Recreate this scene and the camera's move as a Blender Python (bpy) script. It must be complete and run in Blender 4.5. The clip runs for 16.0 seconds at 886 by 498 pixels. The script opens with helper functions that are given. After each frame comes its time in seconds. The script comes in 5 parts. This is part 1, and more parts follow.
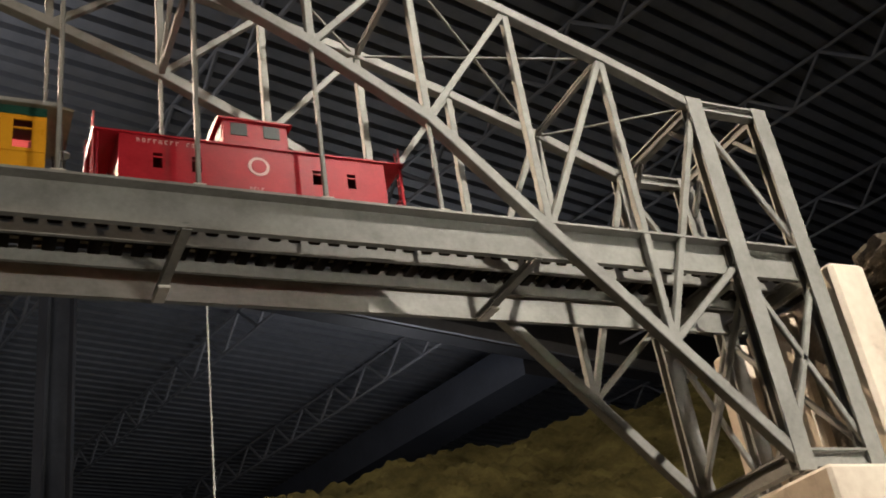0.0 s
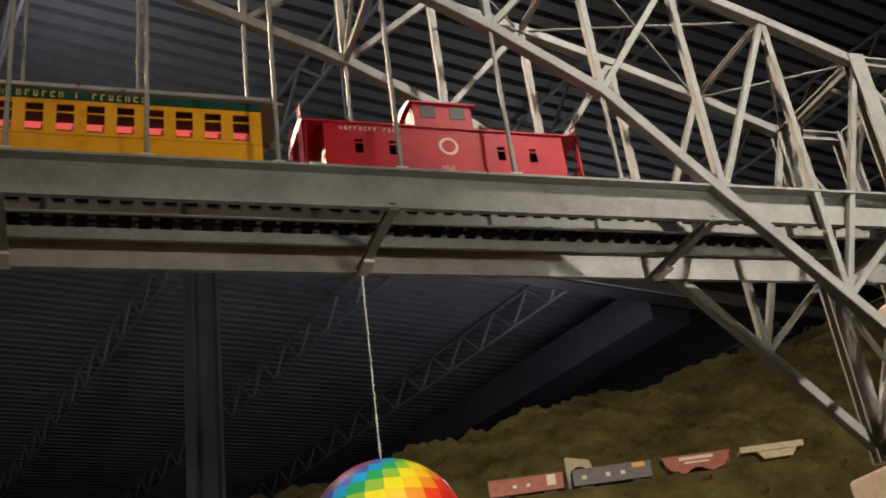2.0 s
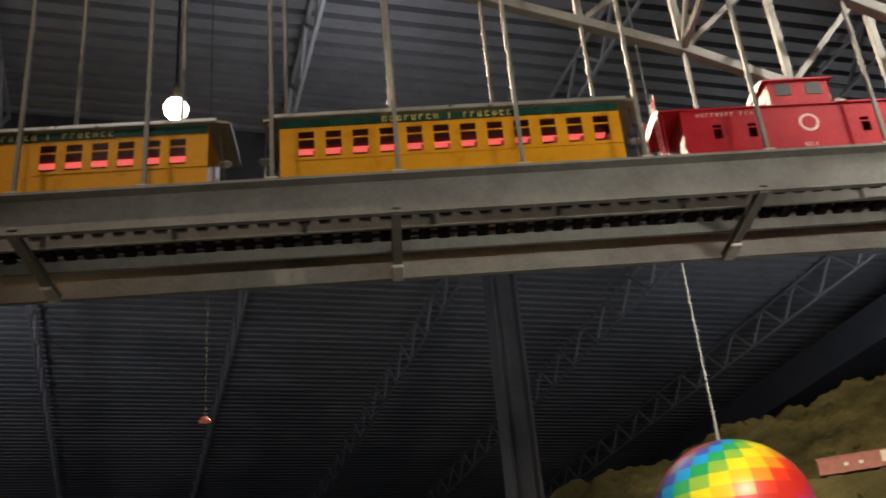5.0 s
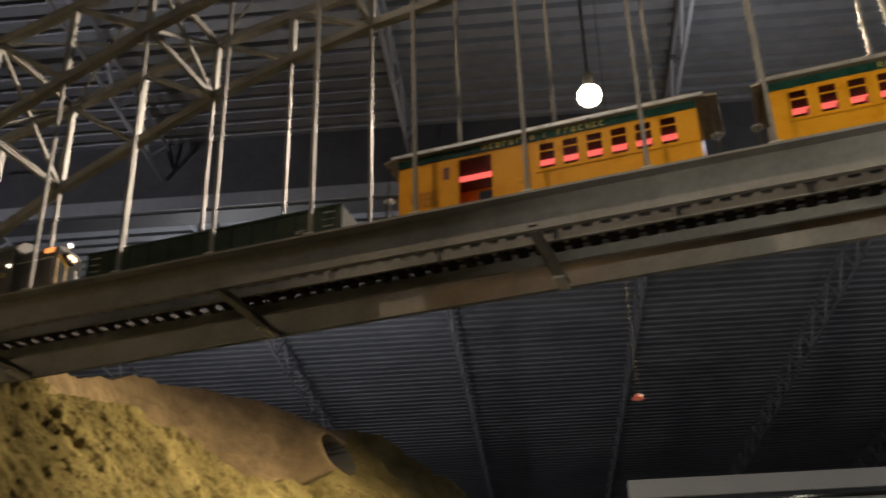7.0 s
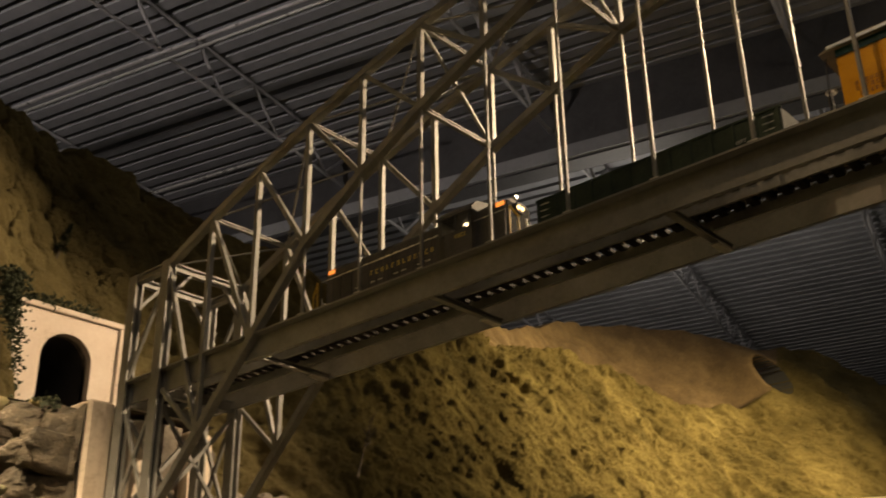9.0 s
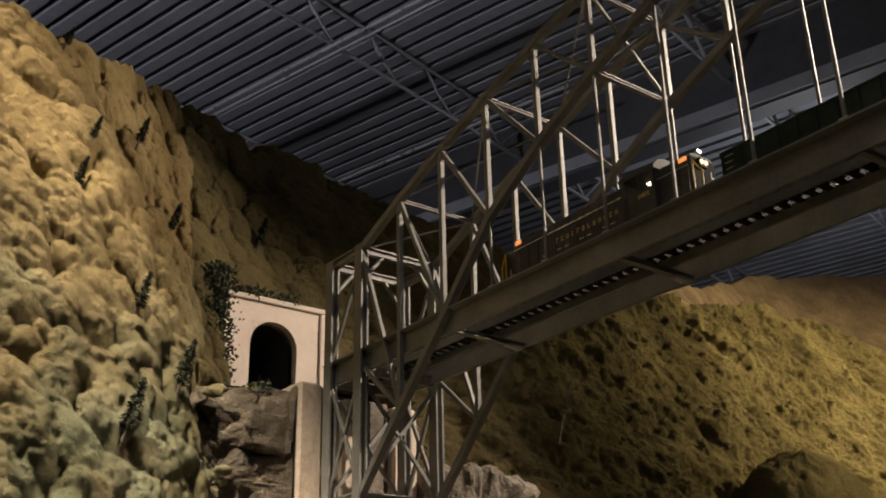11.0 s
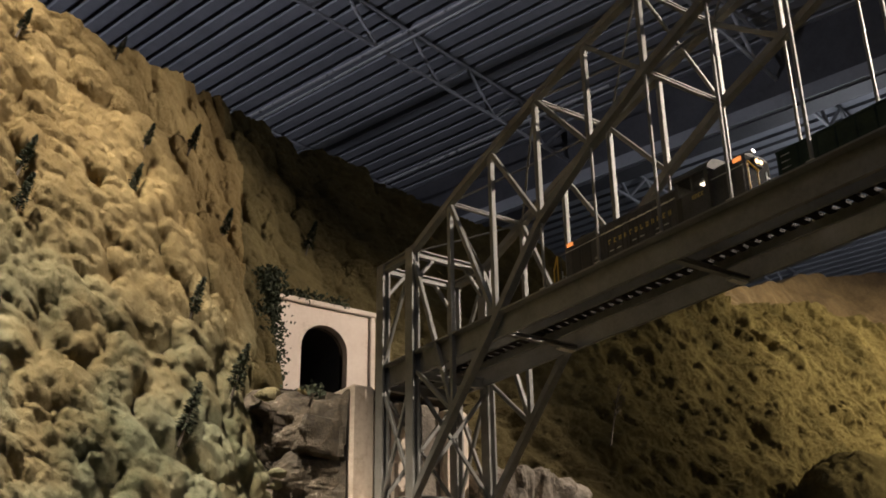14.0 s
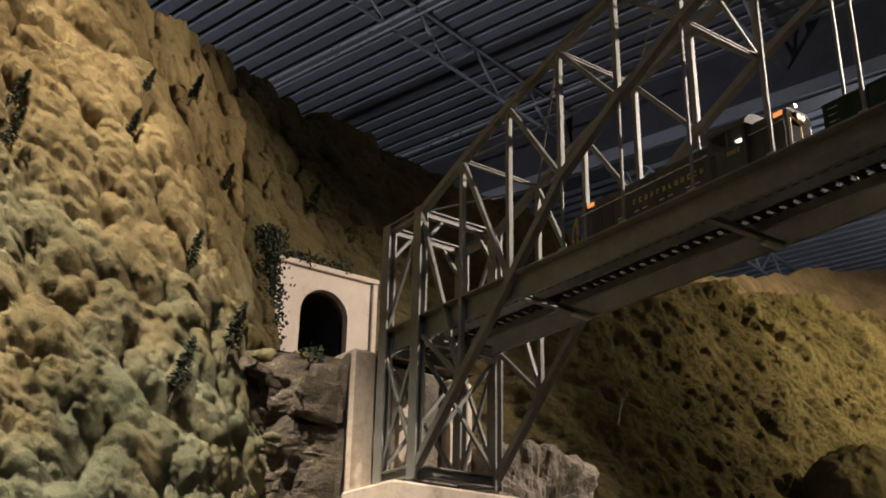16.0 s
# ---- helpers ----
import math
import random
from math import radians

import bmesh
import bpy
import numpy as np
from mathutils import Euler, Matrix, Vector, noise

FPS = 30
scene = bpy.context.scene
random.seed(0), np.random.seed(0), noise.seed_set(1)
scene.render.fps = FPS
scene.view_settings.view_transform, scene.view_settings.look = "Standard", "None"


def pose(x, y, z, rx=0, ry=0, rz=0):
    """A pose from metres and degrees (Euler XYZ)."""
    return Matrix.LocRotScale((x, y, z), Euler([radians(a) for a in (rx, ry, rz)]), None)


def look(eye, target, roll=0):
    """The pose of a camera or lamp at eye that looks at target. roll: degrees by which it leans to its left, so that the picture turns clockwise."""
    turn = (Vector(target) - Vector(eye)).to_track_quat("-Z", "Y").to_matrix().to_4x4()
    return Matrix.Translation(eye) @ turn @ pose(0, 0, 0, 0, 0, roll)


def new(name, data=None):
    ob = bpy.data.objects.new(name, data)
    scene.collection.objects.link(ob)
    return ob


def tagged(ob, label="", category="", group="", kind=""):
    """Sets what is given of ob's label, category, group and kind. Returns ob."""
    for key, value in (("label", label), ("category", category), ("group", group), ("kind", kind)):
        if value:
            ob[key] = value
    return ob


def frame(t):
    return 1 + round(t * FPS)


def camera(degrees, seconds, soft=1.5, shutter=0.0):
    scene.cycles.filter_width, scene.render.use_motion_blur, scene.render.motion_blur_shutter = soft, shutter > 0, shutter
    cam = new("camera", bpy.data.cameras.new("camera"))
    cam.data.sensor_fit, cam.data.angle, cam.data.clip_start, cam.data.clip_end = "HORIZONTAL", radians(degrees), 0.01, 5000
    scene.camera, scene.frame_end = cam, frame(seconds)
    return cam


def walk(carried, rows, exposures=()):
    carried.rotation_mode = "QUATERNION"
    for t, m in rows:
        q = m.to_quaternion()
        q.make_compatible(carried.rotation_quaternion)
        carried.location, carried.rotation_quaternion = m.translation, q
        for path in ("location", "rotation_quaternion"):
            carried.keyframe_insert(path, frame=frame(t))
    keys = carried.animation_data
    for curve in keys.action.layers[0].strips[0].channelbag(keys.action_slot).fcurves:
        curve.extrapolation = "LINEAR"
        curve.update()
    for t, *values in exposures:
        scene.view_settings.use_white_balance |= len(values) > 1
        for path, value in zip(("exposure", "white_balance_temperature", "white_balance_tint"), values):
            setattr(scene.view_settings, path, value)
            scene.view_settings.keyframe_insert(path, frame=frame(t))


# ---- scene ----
cam = camera(45.0, 16.0, soft=1.8, shutter=0.4)
PATH = [
    (0, (0.791, -1.204, 1.501), (1.617, 0.35, 2.451), -9.2),
    (0.5, (0.749, -1.222, 1.498), (1.536, 0.366, 2.426), -9.1),
    (1, (0.694, -1.235, 1.495), (1.434, 0.391, 2.394), -8.8),
    (1.5, (0.672, -1.25, 1.491), (1.361, 0.404, 2.38), -8.4),
    (2, (0.647, -1.276, 1.492), (1.277, 0.399, 2.384), -8.0),
    (2.5, (0.624, -1.281, 1.491), (1.201, 0.413, 2.383), -7.7),
    (3, (0.593, -1.278, 1.496), (1.123, 0.435, 2.383), -7.5),
    (5.5, (0.468, -1.309, 1.496), (0.441, 0.462, 2.424), -4.7),
    (6, (0.424, -1.31, 1.499), (0.234, 0.448, 2.433), -3.9),
    (6.5, (0.383, -1.334, 1.495), (0.009, 0.395, 2.428), -2.5),
    (7, (0.325, -1.351, 1.491), (-0.249, 0.328, 2.413), -1.5),
    (7.5, (0.292, -1.378, 1.481), (-0.474, 0.233, 2.387), -1.3),
    (8, (0.281, -1.406, 1.47), (-0.657, 0.125, 2.352), -1.3),
    (8.5, (0.262, -1.411, 1.46), (-0.838, 0.024, 2.316), -0.8),
    (9, (0.252, -1.418, 1.457), (-0.964, -0.065, 2.287), -0.9),
    (9.5, (0.248, -1.422, 1.456), (-1.069, -0.154, 2.266), -1.1),
    (10, (0.249, -1.424, 1.446), (-1.138, -0.224, 2.245), -1.4),
    (12.5, (0.283, -1.458, 1.442), (-1.222, -0.396, 2.221), -0.7),
    (13, (0.276, -1.443, 1.447), (-1.239, -0.395, 2.227), -0.8),
    (13.5, (0.265, -1.452, 1.447), (-1.248, -0.405, 2.233), -0.9),
    (14, (0.255, -1.456, 1.448), (-1.253, -0.405, 2.237), -0.9),
    (14.5, (0.226, -1.447, 1.444), (-1.283, -0.399, 2.235), -0.7),
    (15, (0.172, -1.44, 1.435), (-1.338, -0.393, 2.224), -0.3),
    (15.5, (0.12, -1.43, 1.44), (-1.388, -0.371, 2.218), 0.2),
    (16, (0.107, -1.395, 1.435), (-1.403, -0.335, 2.205), 1.1),
]
walk(cam, [(t, look(eye, target, roll)) for t, eye, target, roll in PATH], [
    (0.0, 0.0, 6500, 10), (3.2, 0.1, 6500, 10), (5.5, 0.42, 6500, 10), (6.5, 0.55, 6700, 10), (7.5, 0.78, 7000, 10), (8.5, 0.62, 9000, 10),
    (9.2, 0.34, 9000, 10), (10.0, 0.17, 7700, 10), (12.5, 0.14, 6350, 10), (16.0, 0.18, 6250, 10)])

# ---- light ----
world = bpy.data.worlds.new("hall")
scene.world = world
world.use_nodes = True
world.node_tree.nodes["Background"].inputs[0].default_value = (0.55, 0.6, 0.75, 1)
world.node_tree.nodes["Background"].inputs[1].default_value = 0.1


def lamp(name, kind, eye, target, watts, colour, size=0.1, angle=120, blend=0.3):
    """A lamp, known or added: a spot or a small round flood."""
    data = bpy.data.lights.new(name, kind)
    data.energy, data.color = watts, colour
    if kind == "SPOT":
        data.spot_size, data.spot_blend, data.shadow_soft_size = radians(angle), blend, size
    else:
        data.shadow_soft_size = size
    ob = new(name, data)
    ob.matrix_world = look(eye, target)
    return ob


WARM, WHITE, SOFT_WHITE, COOL = (1.0, 0.78, 0.55), (1.0, 0.86, 0.68), (1.0, 0.94, 0.82), (0.72, 0.82, 1.0)
BULB = Vector((-0.233, 2.1, 3.941))
lamp("flood_light", "SPOT", BULB, (-1.6, -0.6, 1.95), 490, (1.0, 0.84, 0.68), 0.035, 72, 0.5)
lamp("flood_light", "SPOT", BULB, (2.15, 0.0, 2.0), 380, WARM, 0.035, 54, 0.4)
lamp("aisle_spot", "SPOT", (2.1, -3.3, 5.1), (2.4, 0.1, 3.05), 1400, SOFT_WHITE, 0.05, 40, 0.6)
lamp("far_aisle_spot", "SPOT", (2.9, -4.4, 1.1), (1.95, 0.2, 2.25), 290, SOFT_WHITE, 0.05, 38, 0.7)
lamp("low_aisle_spot", "SPOT", (0.7, -4.3, 1.05), (0.9, 0.2, 2.26), 120, SOFT_WHITE, 0.05, 27, 0.6)
lamp("end_spot", "SPOT", (3.4, -1.1, 4.4), (-2.3, -0.22, 2.05), 16, WARM, 0.05, 12, 0.7)
lamp("track_spot", "SPOT", (-0.4, -1.6, 5.4), (0.45, 0.1, 2.35), 130, WARM, 0.06, 36, 0.8)
lamp("hill_spot", "SPOT", (2.6, 1.2, 5.2), (4.8, 5.2, 3.2), 780, WARM, 0.08, 80, 0.6)
lamp("slope_spot", "SPOT", (0.7, 6.4, 5.4), (-3.1, 4.9, 2.3), 3100, (1.0, 0.82, 0.46), 0.06, 70, 1.0)
lamp("near_slope_spot", "SPOT", (-0.85, -2.3, 6.2), (-2.1, -1.3, 2.35), 2250, WHITE, 0.03, 31, 0.4)
# fill added to brighten the roof deck, from no known lamp
lamp("roof_fill", "SPOT", (-4.8, -5.0, 4.6), (-9.0, 3.5, 7.8), 1080, (0.88, 0.87, 1.0), 0.15, 80, 0.9)
lamp("roof_fill", "SPOT", (3.2, 7.5, 4.6), (3.5, 13.5, 7.8), 26, COOL, 0.2, 130, 0.9)
# unseen fill lamps, added to stand in for the hall's general light
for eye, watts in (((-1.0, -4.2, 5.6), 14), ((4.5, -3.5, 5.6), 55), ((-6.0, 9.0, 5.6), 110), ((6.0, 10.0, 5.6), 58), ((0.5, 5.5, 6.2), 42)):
    lamp("hall_fill", "POINT", eye, (0, 0, 0), watts, (0.9, 0.92, 1.0), 0.5)


# ---- materials ----
def nodes_of(name):
    m = bpy.data.materials.new(name)
    m.use_nodes = True
    t = m.node_tree
    return m, t, t.nodes["Principled BSDF"]


def ramp(t, fac, stops):
    r = t.nodes.new("ShaderNodeValToRGB")
    while len(r.color_ramp.elements) < len(stops):
        r.color_ramp.elements.new(0.5)
    for e, (p, c) in zip(r.color_ramp.elements, stops):
        e.position, e.color = p, (*c, 1)
    t.links.new(fac, r.inputs[0])
    return r.outputs[0]


def noise_tex(t, scale, detail=5, rough=0.6, kind="Object", stretch=None):
    n = t.nodes.new("ShaderNodeTexNoise")
    n.inputs["Scale"].default_value, n.inputs["Detail"].default_value, n.inputs["Roughness"].default_value = scale, detail, rough
    c = t.nodes.new("ShaderNodeTexCoord")
    out = c.outputs[kind]
    if stretch:
        mp = t.nodes.new("ShaderNodeMapping")
        mp.inputs["Scale"].default_value = stretch
        t.links.new(out, mp.inputs[0])
        out = mp.outputs[0]
    t.links.new(out, n.inputs["Vector"])
    return n.outputs["Fac"]


def bump(t, bsdf, fac, strength, distance):
    b = t.nodes.new("ShaderNodeBump")
    b.inputs["Strength"].default_value, b.inputs["Distance"].default_value = strength, distance
    t.links.new(fac, b.inputs["Height"])
    t.links.new(b.outputs[0], bsdf.inputs["Normal"])
    return b


def paint(name, stops, scale=30.0, rough=0.5, metal=0.0, bumps=0.15, depth=0.001, stretch=None, fine=None, spec=0.5):
    """A surface of two-scale mottling between the stops' colours, with a fine relief."""
    m, t, b = nodes_of(name)
    n1 = noise_tex(t, scale, 6, 0.65, stretch=stretch)
    n2 = noise_tex(t, (fine or scale * 9), 3, 0.6)
    mix = t.nodes.new("ShaderNodeMath")
    mix.operation = "MULTIPLY_ADD"
    t.links.new(n2, mix.inputs[0])
    mix.inputs[1].default_value = 0.4
    t.links.new(n1, mix.inputs[2])
    sub = t.nodes.new("ShaderNodeMath")
    sub.operation = "SUBTRACT"
    t.links.new(mix.outputs[0], sub.inputs[0])
    sub.inputs[1].default_value = 0.2
    t.links.new(ramp(t, sub.outputs[0], stops), b.inputs["Base Color"])
    r = t.nodes.new("ShaderNodeMapRange")
    t.links.new(n1, r.inputs[0])
    r.inputs[3].default_value, r.inputs[4].default_value = max(rough - 0.12, 0.05), min(rough + 0.12, 1)
    t.links.new(r.outputs[0], b.inputs["Roughness"])
    b.inputs["Metallic"].default_value = metal
    b.inputs["Specular IOR Level"].default_value = spec
    if bumps:
        bump(t, b, sub.outputs[0], bumps, depth)
    return m


STEEL = paint("grey_steel_paint", [(0.25, (0.165, 0.158, 0.143)), (0.5, (0.225, 0.217, 0.2)), (0.75, (0.28, 0.272, 0.25))], 14, 0.5, 0.0, 0.2, 0.0006, spec=0.3)
RAIL = paint("rail_brass", [(0.3, (0.2, 0.15, 0.09)), (0.7, (0.34, 0.27, 0.17))], 60, 0.35, 0.8, 0.1, 0.0003)
TIE = paint("dark_tie", [(0.3, (0.02, 0.016, 0.013)), (0.7, (0.045, 0.036, 0.03))], 90, 0.8, 0, 0.3, 0.0006, (1, 0.2, 1), spec=0.1)
PALE = paint("pale_block", [(0.3, (0.5, 0.46, 0.4)), (0.7, (0.65, 0.61, 0.54))], 50, 0.7)
CONCRETE = paint("pale_concrete", [(0.2, (0.34, 0.25, 0.17)), (0.45, (0.6, 0.5, 0.4)), (0.7, (0.7, 0.61, 0.5))], 7, 0.85, 0, 0.3, 0.002, (1, 1, 0.35))
ROOF = paint("dark_deck_paint", [(0.3, (0.16, 0.165, 0.18)), (0.7, (0.25, 0.255, 0.275))], 0.8, 0.6, 0, 0.1, 0.002)
BLACK = paint("black_paint", [(0.3, (0.025, 0.025, 0.027)), (0.7, (0.05, 0.05, 0.053))], 3, 0.65)
JOIST_GREY = paint("joist_grey_paint", [(0.3, (0.22, 0.22, 0.23)), (0.7, (0.3, 0.3, 0.315))], 2, 0.5)
DARK_BEAM = paint("slate_beam_paint", [(0.3, (0.03, 0.034, 0.045)), (0.7, (0.05, 0.056, 0.072))], 2, 0.7)
GIRDER = paint("dark_girder_paint", [(0.3, (0.06, 0.06, 0.065)), (0.7, (0.1, 0.1, 0.11))], 2, 0.6)
PALE_BEAM = paint("grey_beam_paint", [(0.3, (0.17, 0.175, 0.185)), (0.7, (0.23, 0.235, 0.245))], 2, 0.6)


def foliage(name, dark, mid, light, scale, sage=None, fine=0.012):
    """Ground foam and lichen: clumped greens and ochres with a deep, crumbly relief; sage tints the lower slope."""
    m, t, b = nodes_of(name)
    n1 = noise_tex(t, scale, 4, 0.6)
    n2 = noise_tex(t, scale * 24, 5, 0.75)
    g = t.nodes.new("ShaderNodeNewGeometry")
    mix = t.nodes.new("ShaderNodeMath")
    mix.operation = "MULTIPLY_ADD"
    t.links.new(n2, mix.inputs[0])
    mix.inputs[1].default_value = 0.34
    t.links.new(n1, mix.inputs[2])
    isl = t.nodes.new("ShaderNodeMath")
    isl.operation = "MULTIPLY_ADD"
    t.links.new(g.outputs["Random Per Island"], isl.inputs[0])
    isl.inputs[1].default_value = 0.08
    t.links.new(mix.outputs[0], isl.inputs[2])
    sub = t.nodes.new("ShaderNodeMath")
    sub.operation = "SUBTRACT"
    t.links.new(isl.outputs[0], sub.inputs[0])
    sub.inputs[1].default_value = 0.21
    col = ramp(t, sub.outputs[0], [(0.25, dark), (0.5, mid), (0.74, light)])
    if sage:
        c = t.nodes.new("ShaderNodeTexCoord")
        s = t.nodes.new("ShaderNodeSeparateXYZ")
        t.links.new(c.outputs["Object"], s.inputs[0])
        low = t.nodes.new("ShaderNodeMapRange")
        t.links.new(s.outputs["Z"], low.inputs[0])
        low.inputs[1].default_value, low.inputs[2].default_value = 2.75, 2.1
        pat = t.nodes.new("ShaderNodeMath")
        pat.operation = "MULTIPLY"
        t.links.new(low.outputs[0], pat.inputs[0])
        t.links.new(ramp(t, noise_tex(t, 2.2, 4), [(0.38, (0.3, 0.3, 0.3)), (0.55, (1, 1, 1))]), pat.inputs[1])
        mx = t.nodes.new("ShaderNodeMix")
        mx.data_type = "RGBA"
        t.links.new(pat.outputs[0], mx.inputs["Factor"])
        t.links.new(col, mx.inputs["A"])
        t.links.new(ramp(t, sub.outputs[0], [(0.25, sage[0]), (0.5, sage[1]), (0.74, sage[2])]), mx.inputs["B"])
        col = mx.outputs["Result"]
    t.links.new(col, b.inputs["Base Color"])
    b.inputs["Roughness"].default_value = 0.95
    b.inputs["Specular IOR Level"].default_value = 0.1
    bump(t, b, n2, 1.0, fine)
    return m


SAGE = ((0.068, 0.075, 0.038), (0.17, 0.173, 0.106), (0.285, 0.282, 0.185))
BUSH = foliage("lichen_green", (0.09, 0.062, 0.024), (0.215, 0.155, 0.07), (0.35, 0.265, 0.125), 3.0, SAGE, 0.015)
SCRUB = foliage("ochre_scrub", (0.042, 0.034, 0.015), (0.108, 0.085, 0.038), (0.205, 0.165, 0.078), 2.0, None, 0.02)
OLIVE = foliage("olive_scrub", (0.03, 0.028, 0.011), (0.095, 0.086, 0.034), (0.19, 0.17, 0.07), 2.4, None, 0.03)
EARTH = paint("brown_earth", [(0.3, (0.075, 0.048, 0.028)), (0.5, (0.12, 0.08, 0.046)), (0.72, (0.17, 0.118, 0.068))], 6, 0.9, 0, 0.5, 0.008)
ROCK = paint("brown_grey_rock", [(0.25, (0.05, 0.04, 0.03)), (0.5, (0.19, 0.16, 0.125)), (0.75, (0.36, 0.31, 0.25))], 7, 0.85, 0, 0.9, 0.012)
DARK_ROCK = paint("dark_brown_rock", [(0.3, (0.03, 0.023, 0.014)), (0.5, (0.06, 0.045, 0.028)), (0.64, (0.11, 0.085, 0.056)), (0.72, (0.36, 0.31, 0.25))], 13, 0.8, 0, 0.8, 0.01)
NEEDLE = paint("fir_green", [(0.3, (0.018, 0.024, 0.012)), (0.7, (0.055, 0.065, 0.032))], 60, 0.9)
BARK = paint("bark", [(0.3, (0.04, 0.03, 0.02)), (0.7, (0.1, 0.08, 0.06))], 60, 0.9)


# ---- builders ----
def mesh_of(name, verts, faces, mats, smooth=False):
    me = bpy.data.meshes.new(name)
    me.from_pydata([tuple(v) for v in verts], [], faces)
    for m in (mats if isinstance(mats, (list, tuple)) else [mats]):
        me.materials.append(m)
    if smooth:
        me.polygons.foreach_set("use_smooth", [True] * len(me.polygons))
    me.update()
    return me


def thing(name, label, category, at=(0, 0, 0), group="", kind="", turn=0):
    ob = new(name)
    ob.empty_display_size = 0.02
    ob.matrix_world = pose(*at, 0, 0, turn)
    return tagged(ob, label, category, group, kind)


def piece(name, me, parent=None, label=""):
    ob = new(name, me)
    if parent is not None:
        ob.parent = parent
    return tagged(ob, label)


def part(name, bm, mat, parent, label="", smooth=False):
    """Links a bmesh as one mesh object under a thing or a part."""
    me = bpy.data.meshes.new(name)
    bmesh.ops.recalc_face_normals(bm, faces=bm.faces)
    bm.to_mesh(me)
    bm.free()
    for m in (mat if isinstance(mat, (list, tuple)) else [mat]):
        me.materials.append(m)
    if smooth:
        me.polygons.foreach_set("use_smooth", [True] * len(me.polygons))
    return piece(name, me, parent, label)


def box(bm, x0, x1, y0, y1, z0, z1, bevel=0.0, m=None):
    r = bmesh.ops.create_cube(bm, size=1)
    mat = Matrix.Translation(((x0 + x1) / 2, (y0 + y1) / 2, (z0 + z1) / 2)) @ Matrix.Diagonal((x1 - x0, y1 - y0, z1 - z0, 1))
    bmesh.ops.transform(bm, matrix=(m @ mat) if m else mat, verts=r["verts"])
    if bevel:
        es = list({e for v in r["verts"] for e in v.link_edges})
        bmesh.ops.bevel(bm, geom=es, offset=bevel, segments=1, affect="EDGES")
    return bm


def rod(bm, p, q, r, n=8, r2=None):
    p, q = Vector(p), Vector(q)
    d = q - p
    m = Matrix.Translation((p + q) / 2) @ d.to_track_quat("Z", "Y").to_matrix().to_4x4()
    bmesh.ops.create_cone(bm, cap_ends=True, segments=n, radius1=r, radius2=r if r2 is None else r2, depth=d.length, matrix=m)
    return bm


def prism(bm, outline, x0, x1, axis="x"):
    """An outline in the other two axes, drawn out between x0 and x1."""
    def at(a, b, c):
        return (c, a, b) if axis == "x" else ((a, c, b) if axis == "y" else (a, b, c))
    n = len(outline)
    lo = [bm.verts.new(at(a, b, x0)) for a, b in outline]
    hi = [bm.verts.new(at(a, b, x1)) for a, b in outline]
    bm.faces.new(lo[::-1])
    bm.faces.new(hi)
    for i in range(n):
        bm.faces.new((lo[i], lo[(i + 1) % n], hi[(i + 1) % n], hi[i]))
    return bm


def h_section(b, d, t):
    """An I-shaped outline: flanges b wide, d deep over all, t thick."""
    b, d, w = b / 2, d / 2, t / 2
    return [(-b, -d), (b, -d), (b, -d + t), (w, -d + t), (w, d - t), (b, d - t), (b, d), (-b, d), (-b, d - t), (-w, d - t), (-w, -d + t), (-b, -d + t)]


def flat(b, d):
    c = min(b, d) * 0.18
    b, d = b / 2, d / 2
    return [(-b + c, -d), (b - c, -d), (b, -d + c), (b, d - c), (b - c, d), (-b + c, d), (-b, d - c), (-b, -d + c)]


def beam(name, p, q, outline, mat, parent, side=(0, 1, 0), label=""):
    """A straight member of the given section; side is the way of the outline's first axis."""
    p, q, side = Vector(p), Vector(q), Vector(side)
    w = (q - p).normalized()
    u = (side - w * side.dot(w)).normalized()
    v = w.cross(u)
    n = len(outline)
    verts = [p + u * a + v * b for a, b in outline] + [q + u * a + v * b for a, b in outline]
    faces = [tuple(range(n))[::-1], tuple(range(n, 2 * n))] + [(i, (i + 1) % n, n + (i + 1) % n, n + i) for i in range(n)]
    return piece(name, mesh_of(name, verts, faces, mat), parent, label)


def hash01(ix, iy, k):
    v = np.sin(ix * 127.1 + iy * 311.7 + k * 74.7) * 43758.5453
    return v - np.floor(v)


def value_noise(x, y, k=0):
    ix, iy = np.floor(x), np.floor(y)
    fx, fy = x - ix, y - iy
    fx, fy = fx * fx * (3 - 2 * fx), fy * fy * (3 - 2 * fy)
    a, b = hash01(ix, iy, k), hash01(ix + 1, iy, k)
    c, d = hash01(ix, iy + 1, k), hash01(ix + 1, iy + 1, k)
    return (a * (1 - fx) + b * fx) * (1 - fy) + (c * (1 - fx) + d * fx) * fy


def fbm(x, y, octaves=4, k=0):
    s, a = 0, 0.5
    for o in range(octaves):
        s = s + a * value_noise(x * 2 ** o, y * 2 ** o, k + o)
        a *= 0.5
    return s


def mounds(x, y, k=0, p=0.55, wide=0.86):
    """Rounded clumps: 1 at the middle of a clump, falling to 0 in the creases between them."""
    ix, iy = np.floor(x), np.floor(y)
    best = np.zeros_like(x)
    for dx in (-1, 0, 1):
        for dy in (-1, 0, 1):
            cx, cy = ix + dx, iy + dy
            px, py = cx + hash01(cx, cy, k), cy + hash01(cx, cy, k + 5)
            r = wide + 0.28 * hash01(cx, cy, k + 9)
            d2 = ((x - px) ** 2 + (y - py) ** 2) / (r * r)
            best = np.maximum(best, (np.clip(1 - d2, 0, 1) ** p if p < 0.8 else np.exp(-1.4 * d2)) * r)
    return best


